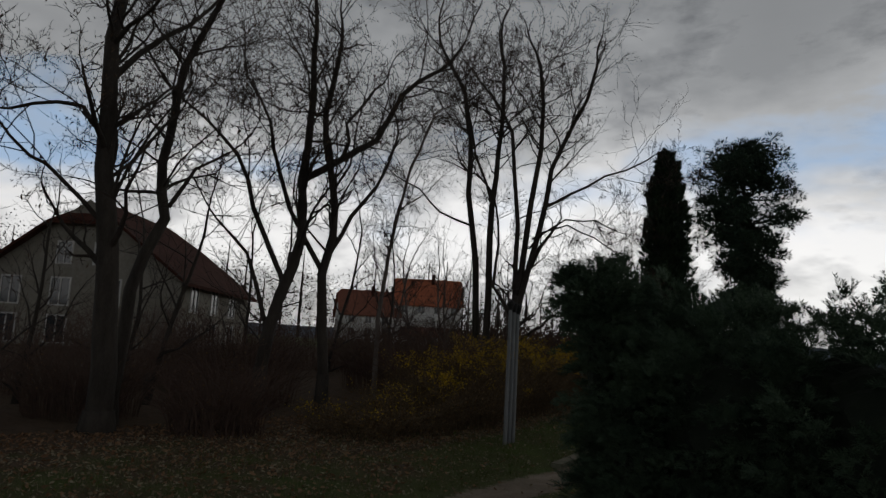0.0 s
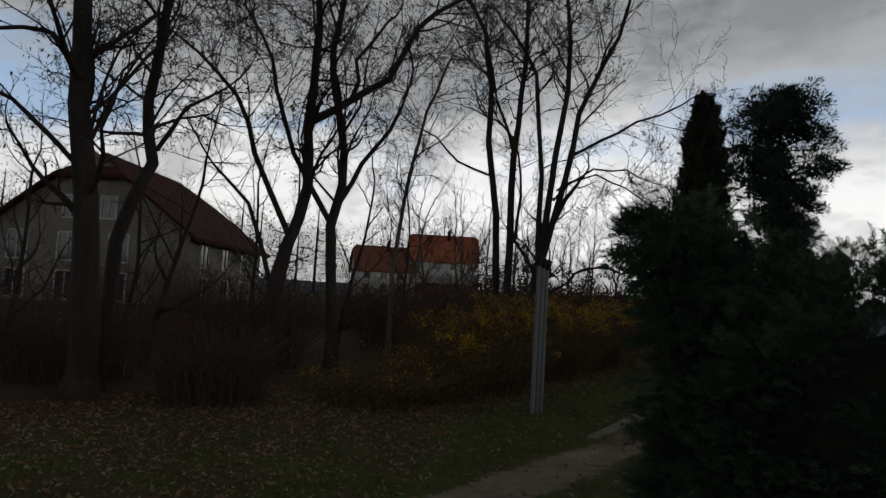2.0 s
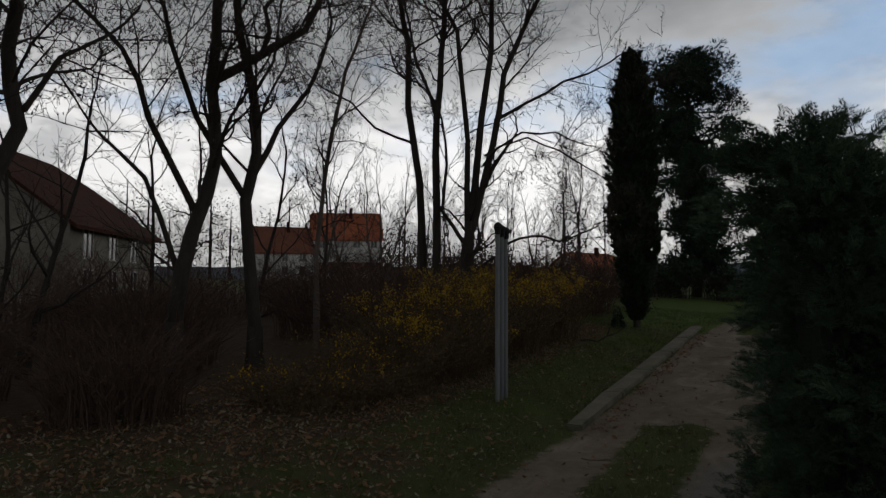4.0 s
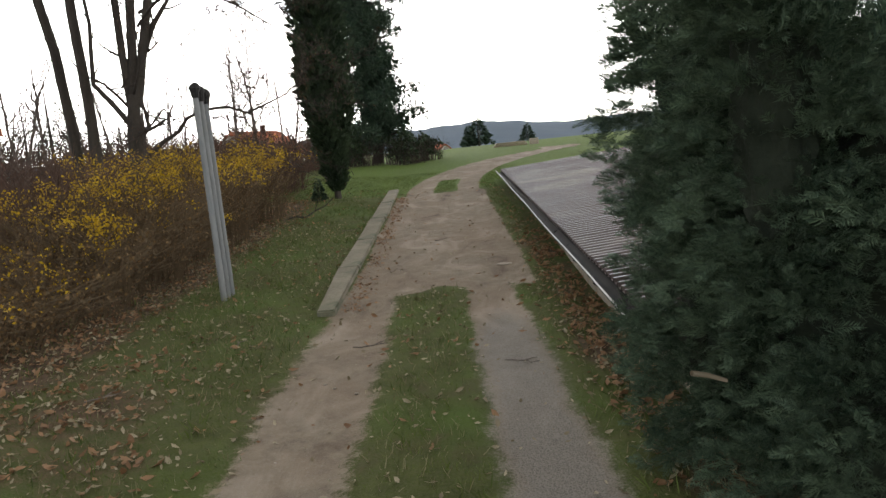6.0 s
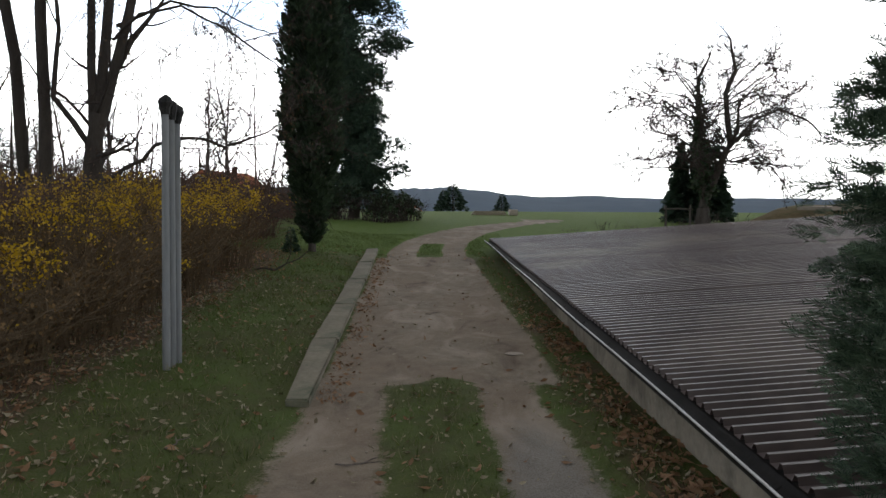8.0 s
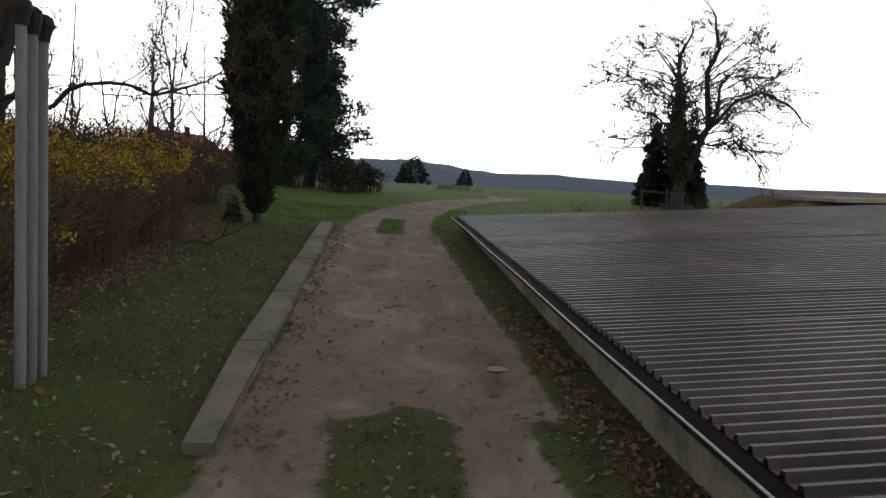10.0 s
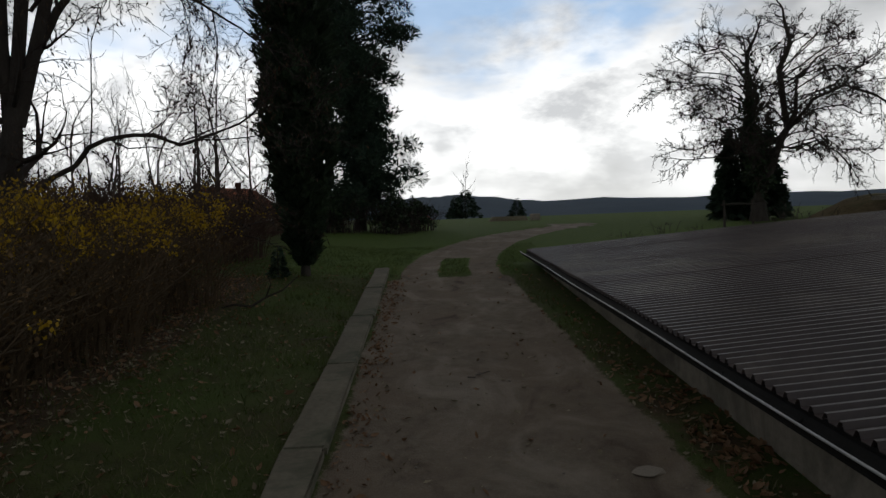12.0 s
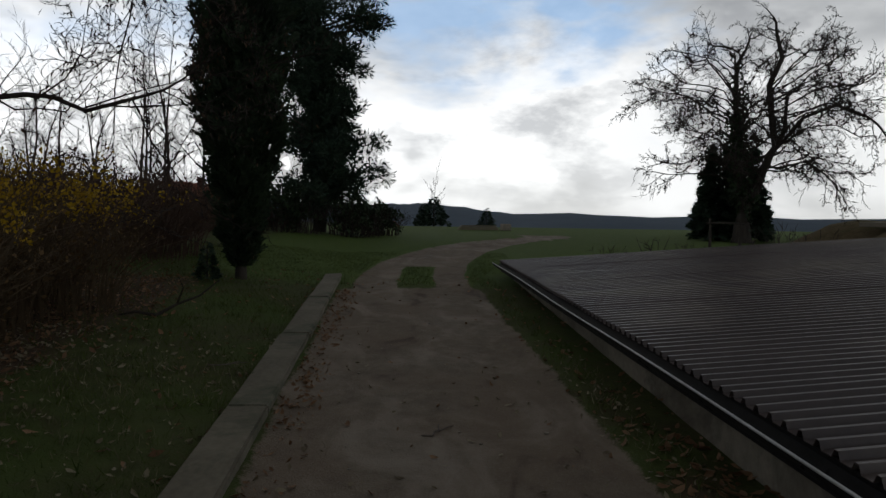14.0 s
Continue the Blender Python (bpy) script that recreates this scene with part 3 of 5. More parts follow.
def crooked_tree(x, y, seed, label, stems, bark=None, side=12, reach=2.3, thin=0.0055, pod=0.4, pod_size=0.065, spread=(0.5, 1.15), rise=(0.02, 0.05, 0.05, 0.02), kids=(7, 6, 5, 4), clear=0.3, top=2.2, base=0.15, levels=4):
    """A bare tree round given stems: each a line of points from the foot or a fork, and its thickness. Side branches spring from all of them."""
    rng = np.random.default_rng(seed)
    z0 = gz(x, y)
    tree = thing("bare_tree", x, y, z0, label, "tree")
    geos = [Geo(), Geo(), Geo()]
    spec = dict(points=(9, 6, 5, 3), wiggle=(0.08, 0.16, 0.22, 0.26), rise=rise, kids=kids, levels=levels, spread=spread, clear=0.2, ratio=0.45, thin=thin, tips=[])
    foot = np.array(stems[0][0][0], float)
    foot[2] -= z0
    geos[0].tube([(foot[0], foot[1], -0.3), (foot[0], foot[1], 0.0), (foot[0], foot[1], 0.3), tuple(foot)], [base * 1.7, base * 1.4, base * 1.1, base], 10)
    for line, r0 in stems:
        pts = np.array(line, float)
        pts[:, 2] -= z0
        # more points, with small bends
        fine = [pts[0]]
        for a, b in zip(pts[:-1], pts[1:]):
            for u in (0.5, 1.0):
                fine.append(a + (b - a) * u + rng.normal(0, 0.03, 3) * (u < 1))
        fine = np.array(fine)
        rad_ = np.linspace(r0, r0 * 0.5, len(fine))
        geos[0].tube(fine, rad_, 8)
        long_ = np.linalg.norm(np.diff(fine, axis=0), axis=1).sum()
        count = max(3, int(side * long_ / 5))
        for c in range(count):
            f = clear + (1 - clear) * (c + rng.uniform(0.1, 0.9)) / count
            if r0 < base * 0.6:
                f = f * 0.9 + 0.1
            i = min(int(f * (len(fine) - 1)), len(fine) - 2)
            q = fine[i] + (fine[i + 1] - fine[i]) * rng.random()
            axis = fine[i + 1] - fine[i]
            axis /= np.linalg.norm(axis)
            out_ = np.cross(axis, rng.normal(0, 1, 3))
            out_ /= np.linalg.norm(out_)
            a = rng.uniform(*spread)
            grow(geos, rng, q, axis * math.cos(a) + out_ * math.sin(a), max(rad_[i] * rng.uniform(0.22, 0.42), thin * 2), reach * rng.uniform(0.5, 1.1), 2 if rng.random() < 0.35 else 1, spec)
        end = fine[-1] - fine[-2]
        if top:
            grow(geos, rng, fine[-1], end / np.linalg.norm(end), rad_[-1], top * min(1.0, 0.25 + r0 / (base * 0.8)) * rng.uniform(0.8, 1.2), 1, spec)
    bark = bark or M_BARK
    part("trunk", geos[0], bark, tree, smooth=True)
    part("limb", geos[1], bark, tree, smooth=True, kind="stuff")
    part("twig", geos[2], M_TWIG, tree, kind="stuff")
    if pod:
        pods(spec["tips"], rng, pod, pod_size, "pods", M_POD, tree)
    return tree


crooked_tree(-5.3, -4.0, 11, "tall bare tree with a thick dark trunk among leaf litter", [
    ([(0.02, 0.05, 0.35), (0.0, 0.0, 1.7), (-0.04, -0.07, 2.8), (-0.12, -0.24, 4.0), (-0.15, -0.3, 5.4), (-0.1, -0.3, 6.6)], 0.185),
    ([(-0.12, -0.3, 4.5), (-0.3, -0.55, 4.85), (-0.43, -0.86, 4.85), (-0.6, -1.4, 4.6)], 0.042),
    ([(-0.1, -0.2, 3.2), (-0.33, -0.66, 3.7), (-0.5, -1.1, 4.0), (-0.6, -1.6, 4.5)], 0.036),
    ([(-0.1, -0.2, 3.8), (0.09, 0.3, 4.5), (0.17, 0.7, 5.1)], 0.034),
    ([(-0.15, -0.3, 5.3), (0.2, 0.3, 6.2), (0.4, 0.9, 6.9)], 0.055)], base=0.19)
crooked_tree(-6.0, -3.5, 12, "leaning bare tree with a dark crooked trunk", [
    ([(0.05, 0.1, 0.6), (0.09, 0.18, 2.3), (0.27, 0.53, 3.5), (0.21, 0.41, 4.4), (0.26, 0.5, 5.3), (0.3, 0.6, 6.2), (0.5, 0.9, 7.2)], 0.105),
    ([(0.29, 0.56, 3.7), (0.45, 0.88, 4.4), (0.7, 1.36, 4.8)], 0.04)], base=0.11)
crooked_tree(-6.2, 0.2, 13, LOCUST, [
    ([(-0.25, -0.28, 1.1), (-0.08, -0.09, 2.55), (0.14, 0.16, 3.75), (0.09, 0.1, 4.95), (0.14, 0.15, 6.3), (0.12, 0.14, 7.4)], 0.13),
    ([(0.12, 0.14, 5.0), (0.6, 0.68, 5.5), (1.1, 1.2, 6.0), (1.4, 1.6, 7.1), (1.95, 2.2, 7.8)], 0.085),
    ([(0.6, 0.68, 5.48), (0.64, 0.72, 6.3), (1.0, 1.15, 7.15)], 0.05),
    ([(-0.06, -0.07, 2.85), (-0.53, -0.6, 4.3), (-0.78, -0.9, 5.35), (-1.3, -1.45, 6.1)], 0.06),
    ([(-0.23, -0.26, 1.9), (-0.55, -0.63, 3.35), (-1.0, -1.1, 4.0)], 0.05)], base=0.15)
crooked_tree(-5.7, 0.9, 14, LOCUST, [
    ([(0, 0, 1.0), (-0.12, -0.12, 3.05), (0, 0, 3.85), (-0.1, -0.1, 5.25), (-0.24, -0.24, 6.5), (-0.13, -0.13, 7.5)], 0.11),
    ([(-0.03, -0.03, 3.5), (0.25, 0.24, 4.3), (0.6, 0.6, 5.0), (0.8, 0.9, 6.0)], 0.055),
    ([(-0.12, -0.12, 3.1), (-0.67, -0.67, 4.4), (-0.96, -0.95, 5.6), (-1.2, -1.2, 6.65)], 0.06)], base=0.13)
crooked_tree(-6.0, 2.9, 15, "slender bare tree with fine drooping twigs", [
    ([(0, 0, 1.35), (0.06, 0.05, 3.1), (0.19, 0.16, 4.45), (0.42, 0.35, 5.9), (0.71, 0.6, 6.95)], 0.055)], bark=M_BIRCH, side=26, reach=1.7, thin=0.0035, pod=0.25, pod_size=0.05, rise=(0.02, 0.0, -0.06, -0.12), base=0.06, clear=0.2, top=1.2, kids=(6, 6, 5, 3))
crooked_tree(-6.6, 7.9, 16, LOCUST, [
    ([(0.15, 0.1, 1.45), (0.05, 0.03, 4.3), (-0.21, -0.13, 6.4), (-0.2, -0.13, 8.1), (-0.4, -0.25, 9.6), (-0.86, -0.5, 10.6)], 0.115),
    ([(-0.07, -0.05, 5.4), (-0.94, -0.58, 5.8), (-1.5, -0.9, 6.5), (-2.2, -1.2, 6.9)], 0.04)], base=0.13, clear=0.45, thin=0.006)
crooked_tree(-5.9, 7.7, 17, LOCUST, [
    ([(-0.05, -0.04, 1.45), (-0.04, -0.02, 5.0), (0.07, 0.04, 6.8), (0.17, 0.1, 8.4), (0.17, 0.1, 10.4)], 0.115),
    ([(0.0, 0, 5.9), (-0.4, -0.4, 7.4), (-0.5, -0.9, 9.0)], 0.05)], base=0.13, clear=0.45, thin=0.006)
crooked_tree(-5.0, 7.8, 19, "forked bare locust with a thick trunk at the hedge", [
    ([(-0.1, -0.07, 0.9), (-0.1, -0.05, 2.4), (-0.03, -0.01, 3.25)], 0.225),
    ([(-0.1, -0.01, 3.0), (-0.08, 0, 5.3), (-0.28, -0.15, 8.1), (-0.87, -0.46, 9.25)], 0.085),
    ([(-0.03, -0.01, 3.0), (0.25, 0.13, 5.9), (0.48, 0.25, 7.6), (0.5, 0.27, 8.9), (0.4, 0.2, 10.2)], 0.10),
    ([(0.03, -0.01, 3.0), (0.50, 0.25, 5.2), (0.76, 0.4, 7.0), (1.3, 0.7, 8.4), (1.8, 0.95, 9.85)], 0.10),
    ([(0.53, 0.28, 5.8), (1.24, 0.66, 6.25), (2.1, 1.1, 6.8), (3.2, 1.4, 7.2)], 0.05),
    ([(0.3, 0.16, 4.9), (1.14, 0.6, 5.5), (1.9, 1.0, 5.5), (2.6, 0.8, 5.1)], 0.035),
    ([(-0.12, -0.06, 2.6), (-0.64, -0.34, 3.5), (-0.55, -0.26, 4.7), (-0.7, -0.2, 5.8)], 0.06),
    ([(0, 0, 1.9), (0.5, -0.1, 2.25), (1.05, -0.15, 2.65), (1.7, -0.2, 2.8), (2.3, -0.1, 2.65), (2.8, 0.1, 2.85)], 0.045),
    ([(0.3, 0, 4.6), (0.9, -0.3, 5.0), (1.7, -0.5, 5.1), (2.5, -0.6, 4.7), (3.2, -0.6, 4.2)], 0.032)], base=0.24, side=10, thin=0.006)
for k, (x, y, h, r) in enumerate(((-8.2, -1.4, 6, 0.06), (-8.6, 1.8, 6.5, 0.06), (-9.2, 4.6, 6.5, 0.06), (-7.2, -5.2, 6, 0.06), (-9.0, -3.4, 5, 0.05), (-8.0, 5.8, 6, 0.05), (-10.5, -0.5, 6, 0.06), (-10.5, 2.6, 6, 0.06), (-8.6, -6.2, 5, 0.05))):
    bare_tree(x, y, h, r, 30 + k, (0.1 * math.sin(k * 2.1), 0.08), "young bare tree in the thicket", 0.10, (8, 6, 4), twig=0.0038, group="thicket trees", spread=(0.5, 1.1), wiggle=(0.08, 0.16, 0.2, 0.2))
for k, (x, y, h, r) in enumerate(((-8.8, 9.5, 4.6, 0.05), (-9.8, 11.5, 5.2, 0.05), (-7.9, 12.8, 4.6, 0.05), (-11.5, 10.0, 5.8, 0.06), (-11.0, 14.5, 5.6, 0.06), (-8.8, 16.5, 4.8, 0.05), (-13.5, 14.0, 6.4, 0.06), (-12.0, 19.5, 5.8, 0.06), (-6.8, 13.8, 3.8, 0.04), (-15.0, 18.5, 6.6, 0.07), (-7.6, 20.0, 4.6, 0.05), (-10.2, 21.5, 5.2, 0.05))):
    bare_tree(x, y, h, r, 150 + k, (0.06 * math.sin(k * 1.7), 0.03), "grey-brown young bare tree behind the hedge", 0.08, (11, 8, 5), twig=0.0045, group="thicket trees", spread=(0.45, 1.1), wiggle=(0.07, 0.15, 0.2, 0.2), bark=M_BIRCH)
for k, (x, y, h, r) in enumerate(((-7.3, 25.3, 8.0, 0.07), (-6.4, 26.4, 7.2, 0.06), (-8.4, 26.0, 6.5, 0.06), (-11.5, 26, 5.4, 0.07), (-14.0, 29, 5.5, 0.07), (-10, 31, 6.0, 0.07), (-17, 27, 6.0, 0.08), (-4.2, 33, 4.2, 0.06), (-13, 21, 4.6, 0.06), (-5.6, 29, 5.0, 0.05), (-6.9, 24.2, 7.4, 0.06), (-7.8, 24.6, 6.8, 0.06), (-9.6, 25.5, 5.8, 0.05), (-5.4, 24.0, 6.0, 0.05))):
    bare_tree(x, y, h, r, 50 + k, (0.05 * math.sin(k), 0), "slender bare tree at the meadow's edge", 0.12, (10, 8, 5), twig=0.006, rise=(0.03, 0.05, 0.04, 0.02), group="meadow edge trees", spread=(0.4, 1.05), bark=M_BIRCH)

# old pear tree with ivy, behind the shed
PEAR = (11.8, 20.4)
pear_stems = [
    ([(0.1, -0.05, 1.6), (0.2, -0.1, 2.1), (0.55, -0.28, 3.1), (0.9, -0.45, 4.0)], 0.20),
    ([(0.9, -0.45, 3.9), (1.6, -0.75, 4.85), (2.4, -1.1, 5.2), (3.2, -1.4, 4.8), (3.6, -1.5, 4.4)], 0.065),
    ([(0.9, -0.45, 3.9), (0.7, -0.34, 5.9), (1.0, -0.5, 6.7), (0.9, -0.4, 7.3)], 0.11),
    ([(0.9, -0.45, 3.3), (1.6, -0.9, 3.5), (2.2, -1.0, 3.1), (2.5, -1.2, 2.6)], 0.04),
    ([(0.1, 0, 1.9), (-0.1, 0.05, 4.5), (-0.15, 0.1, 6.2), (0, 0, 6.9)], 0.11)]
# spreading boughs that fill a round head
rng = np.random.default_rng(70)
for k in range(46):
    a, up_ = k * 2.4, -0.62 + 1.55 * ((k * 0.7549 + 0.3 * ((k * 0.5698) % 1.0)) % 1.0)
    src = np.array((-0.12, 0.06, 4.0 + 1.9 * up_)) if math.cos(a) < 0.1 else np.array((0.75, -0.36, 4.3 + 1.7 * up_))
    c_ = math.sqrt(max(0.1, 1 - min(up_, 0.97) ** 2))
    tip = np.array((0.3, -0.15, 4.7)) + np.array((3.6 * c_ * math.cos(a), 3.4 * c_ * math.sin(a), 2.8 * up_))
    mid_ = (src + tip) / 2 + np.array((0, 0, 0.3)) + rng.normal(0, 0.2, 3)
    pear_stems.append(([tuple(src), tuple((src + mid_) / 2 + rng.normal(0, 0.12, 3)), tuple(mid_), tuple((mid_ + tip) / 2 + rng.normal(0, 0.15, 3)), tuple(tip)], 0.030))
pear = crooked_tree(*PEAR, 71, "old spreading bare fruit tree with ivy on its trunk", pear_stems, base=0.24, side=12, reach=1.0, thin=0.0085, pod=0, spread=(0.5, 1.3), rise=(0, 0.0, -0.02, -0.02), kids=(5, 5, 5, 4), levels=4, top=1.3, clear=0.2)


def leaf_cloud(name, centre, radii, count, size, mat, seed, parent, label=""):
    rng = np.random.default_rng(seed)
    d = rng.normal(0, 1, (count, 3))
    d /= np.linalg.norm(d, axis=1, keepdims=True)
    q = np.array(centre) + d * np.array(radii) * (rng.uniform(0.15, 1, (count, 1)) ** 0.5) * (0.8 + 0.35 * np.sin(d[:, :1] * 5 + d[:, 2:] * 7 + seed))
    v, f = scatter([(0, 0, 0), (0.35, 0.4, 0.08), (1, 0, 0), (0.35, -0.4, 0.08)], [(0, 1, 2, 3)], q, frames_of(rng.normal(0, 1, (count, 3)) + np.array([0, 0, -0.4]), rng), rng.uniform(0.6, 1.3, count) * size)
    return part(name, quick_mesh(name, v, f, mat), mat, parent, label, kind="stuff")


leaf_cloud("ivy", (-0.12, 0, 3.4), (0.36, 0.36, 2.6), 1500, 0.12, M_IVY, 5, pear, "dark ivy")
leaf_cloud("ivy", (0.15, -0.1, 1.6), (0.55, 0.5, 1.3), 900, 0.14, M_IVY, 6, pear, "dark ivy")


# ---- conifers ----
def frond_template(rows=9, droop=0.18, wide=0.42, thin=0.05):
    """A flat spray: a stalk with slim side twigs, along x, one long."""
    v, f = [], []

    def blade(a, b, wd):
        a, b = np.array(a), np.array(b)
        d = b - a
        s = np.array([-d[1], d[0], 0])
        s = s / max(np.linalg.norm(s), 1e-6) * wd
        m = a + d * 0.45
        i = len(v)
        v.extend([a, m + s, b, m - s])
        f.append((i, i + 1, i + 2, i + 3))

    def axis(t):
        return (t, 0, 0.10 * math.sin(t * 3) - droop * t * t)

    blade(axis(0), axis(0.55), thin * 0.8)
    blade(axis(0.5), axis(1.0), thin * 0.8)
    for i in range(rows):
        t = 0.12 + 0.8 * i / rows
        a = np.array(axis(t))
        ln = wide * (1.05 - t * 0.75)
        for s in (-1, 1):
            b = a + np.array([ln * 0.75, s * ln * 0.7, 0.05 * math.sin(i * 2.1 + s)])
            blade(a, b, thin)
    return np.array(v), np.array(f)


def spray_crown(name, mat, parent, places, outward, sizes, seed, up=0.35, jitter=0.45, rows=9, wide=0.42, thin=0.05, label=""):
    rng = np.random.default_rng(seed)
    d = outward / np.linalg.norm(outward, axis=1, keepdims=True) + rng.normal(0, jitter, outward.shape) + np.array([0, 0, up])
    tv, tf = frond_template(rows, wide=wide, thin=thin)
    v, f = scatter(tv, tf, places, frames_of(d, rng, 1.2), sizes)
    return part(name, quick_mesh(name, v, f, mat), mat, parent, label, kind="stuff")


def lumpy(centre, radii, seed, rough=0.18, sub=4):
    bm = bmesh.new()
    bmesh.ops.create_icosphere(bm, subdivisions=sub, radius=1.0)
    for v in bm.verts:
        n = noise.noise(v.co * 2.2 + Vector((seed, 0, 0))) * rough + noise.noise(v.co * 6 + Vector((0, seed, 0))) * rough * 0.6
        v.co = Vector(centre) + Vector((v.co.x * radii[0], v.co.y * radii[1], v.co.z * radii[2])) * (1 + n)
    me = bpy.data.meshes.new("core")
    bm.to_mesh(me)
    bm.free()
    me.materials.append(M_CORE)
    return me


# big juniper: several rounded masses that grow into each other
juniper = thing("juniper_bush", 3.4, -3.9, 0, "large dense dark green juniper bush beside the drive", "bush")
LOBES = [((2.35, -4.36, 1.55), (0.20, 0.28, 0.72)), ((2.68, -4.20, 0.92), (0.44, 0.72, 0.86)), ((2.72, -3.52, 1.10), (0.60, 0.58, 1.06)), ((2.78, -4.50, 0.45), (0.52, 0.52, 0.45)), ((2.48, -3.75, 0.62), (0.40, 0.50, 0.60)),
         ((2.30, -4.32, 2.02), (0.24, 0.30, 0.24)), ((2.52, -3.50, 1.72), (0.42, 0.42, 0.42)), ((3.30, -4.35, 1.08), (0.80, 0.75, 0.86)), ((4.3, -4.45, 1.02), (1.05, 0.80, 0.96)), ((3.8, -4.2, 1.08), (0.85, 0.70, 0.90)), ((4.9, -4.2, 1.05), (0.9, 0.75, 0.92)), ((5.5, -4.0, 1.0), (1.2, 1.0, 0.92)), ((6.6, -3.6, 0.95), (1.2, 1.1, 0.9))]
LOBES = [((a[0] - 3.4, a[1] + 3.9, a[2]), r) for a, r in LOBES]
for k, (c, r) in enumerate(LOBES):
    near = k < 8
    # added dark lump in each lobe, painted as the shade behind the sprays
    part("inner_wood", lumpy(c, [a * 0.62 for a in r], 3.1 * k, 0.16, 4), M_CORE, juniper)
    rng = np.random.default_rng(100 + k)
    bumps = int((470 if near else 170) * (r[0] * r[2] + 0.1))
    d = rng.normal(0, 1, (bumps, 3))
    d /= np.linalg.norm(d, axis=1, keepdims=True)
    cc = np.array(c) + d * np.array(r) * rng.uniform(0.66, 1.05, bumps)[:, None]
    ok = cc[:, 2] > 0.06
    for m_, (c2, r2) in enumerate(LOBES):
        if m_ != k:
            ok &= (((cc - np.array(c2)) / np.array(r2)) ** 2).sum(1) > 0.6
    cc, d = cc[ok], d[ok]
    # each bough a flat plume that reaches outwards and nods at its tip
    per = 46 if near else 34
    flat = d * np.array([1, 1, 0.25])
    flat /= np.linalg.norm(flat, axis=1, keepdims=True)
    across = np.stack([-flat[:, 1], flat[:, 0], np.zeros(len(flat))], 1)
    long_ = rng.uniform(0.11, 0.23, (len(cc), 1))
    u, w_ = rng.uniform(-0.5, 1, (len(cc), per)), rng.normal(0, 0.34, (len(cc), per))
    w_ *= np.sqrt(np.clip(1.1 - u, 0.05, 1.2))
    lift_ = rng.normal(0, 0.13, (len(cc), per)) + 0.10 - 0.32 * np.clip(u, 0, 1) ** 2
    places = (cc[:, None] + (flat[:, None] * u[..., None] + across[:, None] * w_[..., None]) * long_[:, None] + np.array([0, 0, 1.0]) * (lift_ * long_)[..., None]).reshape(-1, 3)
    aim = (flat[:, None] * (0.7 + 0.3 * u[..., None]) + across[:, None] * (w_[..., None] * 1.6) + np.array([0, 0, 0.25])).reshape(-1, 3)
    spray_crown("foliage", M_JUNIPER, juniper, places, aim, rng.uniform(0.05, 0.11, len(places)) * (1.0 if near else 1.35), 200 + k, 0.1, 0.32, 8 if near else 5, 0.40, 0.028 if near else 0.045)
# a few long shoots at the top
rng = np.random.default_rng(140)
pl = np.stack([rng.uniform(-1.35, -0.85, 24), rng.uniform(-0.75, -0.15, 24), rng.uniform(2.05, 2.2, 24)], 1)
spray_crown("shoot", M_JUNIPER, juniper, pl, pl - np.array([-1.1, -0.45, 1.9]), rng.uniform(0.08, 0.16, 24), 141, 0.1, 0.3, 9, 0.2, 0.018)
g = Geo()
for a in range(7):
    an = a * 0.9
    g.tube([(0.3, -0.1, -0.1), (0.3 + 0.4 * math.cos(an), -0.1 + 0.4 * math.sin(an), 0.5), (0.3 + 0.9 * math.cos(an), -0.1 + 0.8 * math.sin(an), 1.1)], [0.07, 0.05, 0.025], 6)
part("stem", g, M_BARK, juniper)

# columnar cypress
cyp_z = gz(-1.35, 9.6)
cypress = thing("cypress", -1.35, 9.6, cyp_z, "tall narrow dark cypress on the lawn", "tree")
g = Geo()
g.tube([(0, 0, -0.2), (0, 0, 0.25), (0.02, 0, 0.7), (0.02, 0, 3), (0.05, 0, 6)], [0.10, 0.075, 0.065, 0.05, 0.02], 9)
part("trunk", g, M_BARK, cypress, smooth=True)


def column(z):
    """Radius of the cypress at a height."""
    return np.interp(z, [0.12, 0.5, 1.0, 1.6, 2.3, 3.4, 4.6, 5.6, 6.4, 6.85], [0.09, 0.18, 0.29, 0.44, 0.55, 0.59, 0.55, 0.42, 0.22, 0.02])


# added dark spindle round the trunk, the crown's inner shade as colour
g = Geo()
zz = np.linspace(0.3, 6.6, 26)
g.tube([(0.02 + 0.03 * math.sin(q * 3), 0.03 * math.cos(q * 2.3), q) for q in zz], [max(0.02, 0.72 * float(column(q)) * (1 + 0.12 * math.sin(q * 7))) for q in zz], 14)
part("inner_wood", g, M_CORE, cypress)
rng = np.random.default_rng(61)
count = 5200
pz = rng.uniform(0.15, 6.75, count)
an = rng.uniform(-np.pi, np.pi, count)
rr = column(pz) * rng.uniform(0.62, 1.02, count) * (1 + 0.14 * np.sin(an * 3 + pz * 4))
p = np.stack([rr * np.cos(an), rr * np.sin(an), pz], 1)
spray_crown("foliage", M_CYPRESS, cypress, p, np.stack([np.cos(an), np.sin(an), np.full(count, 0.9)], 1), rng.uniform(0.16, 0.34, count), 62, 0.5, 0.3, 7, 0.4, 0.05)

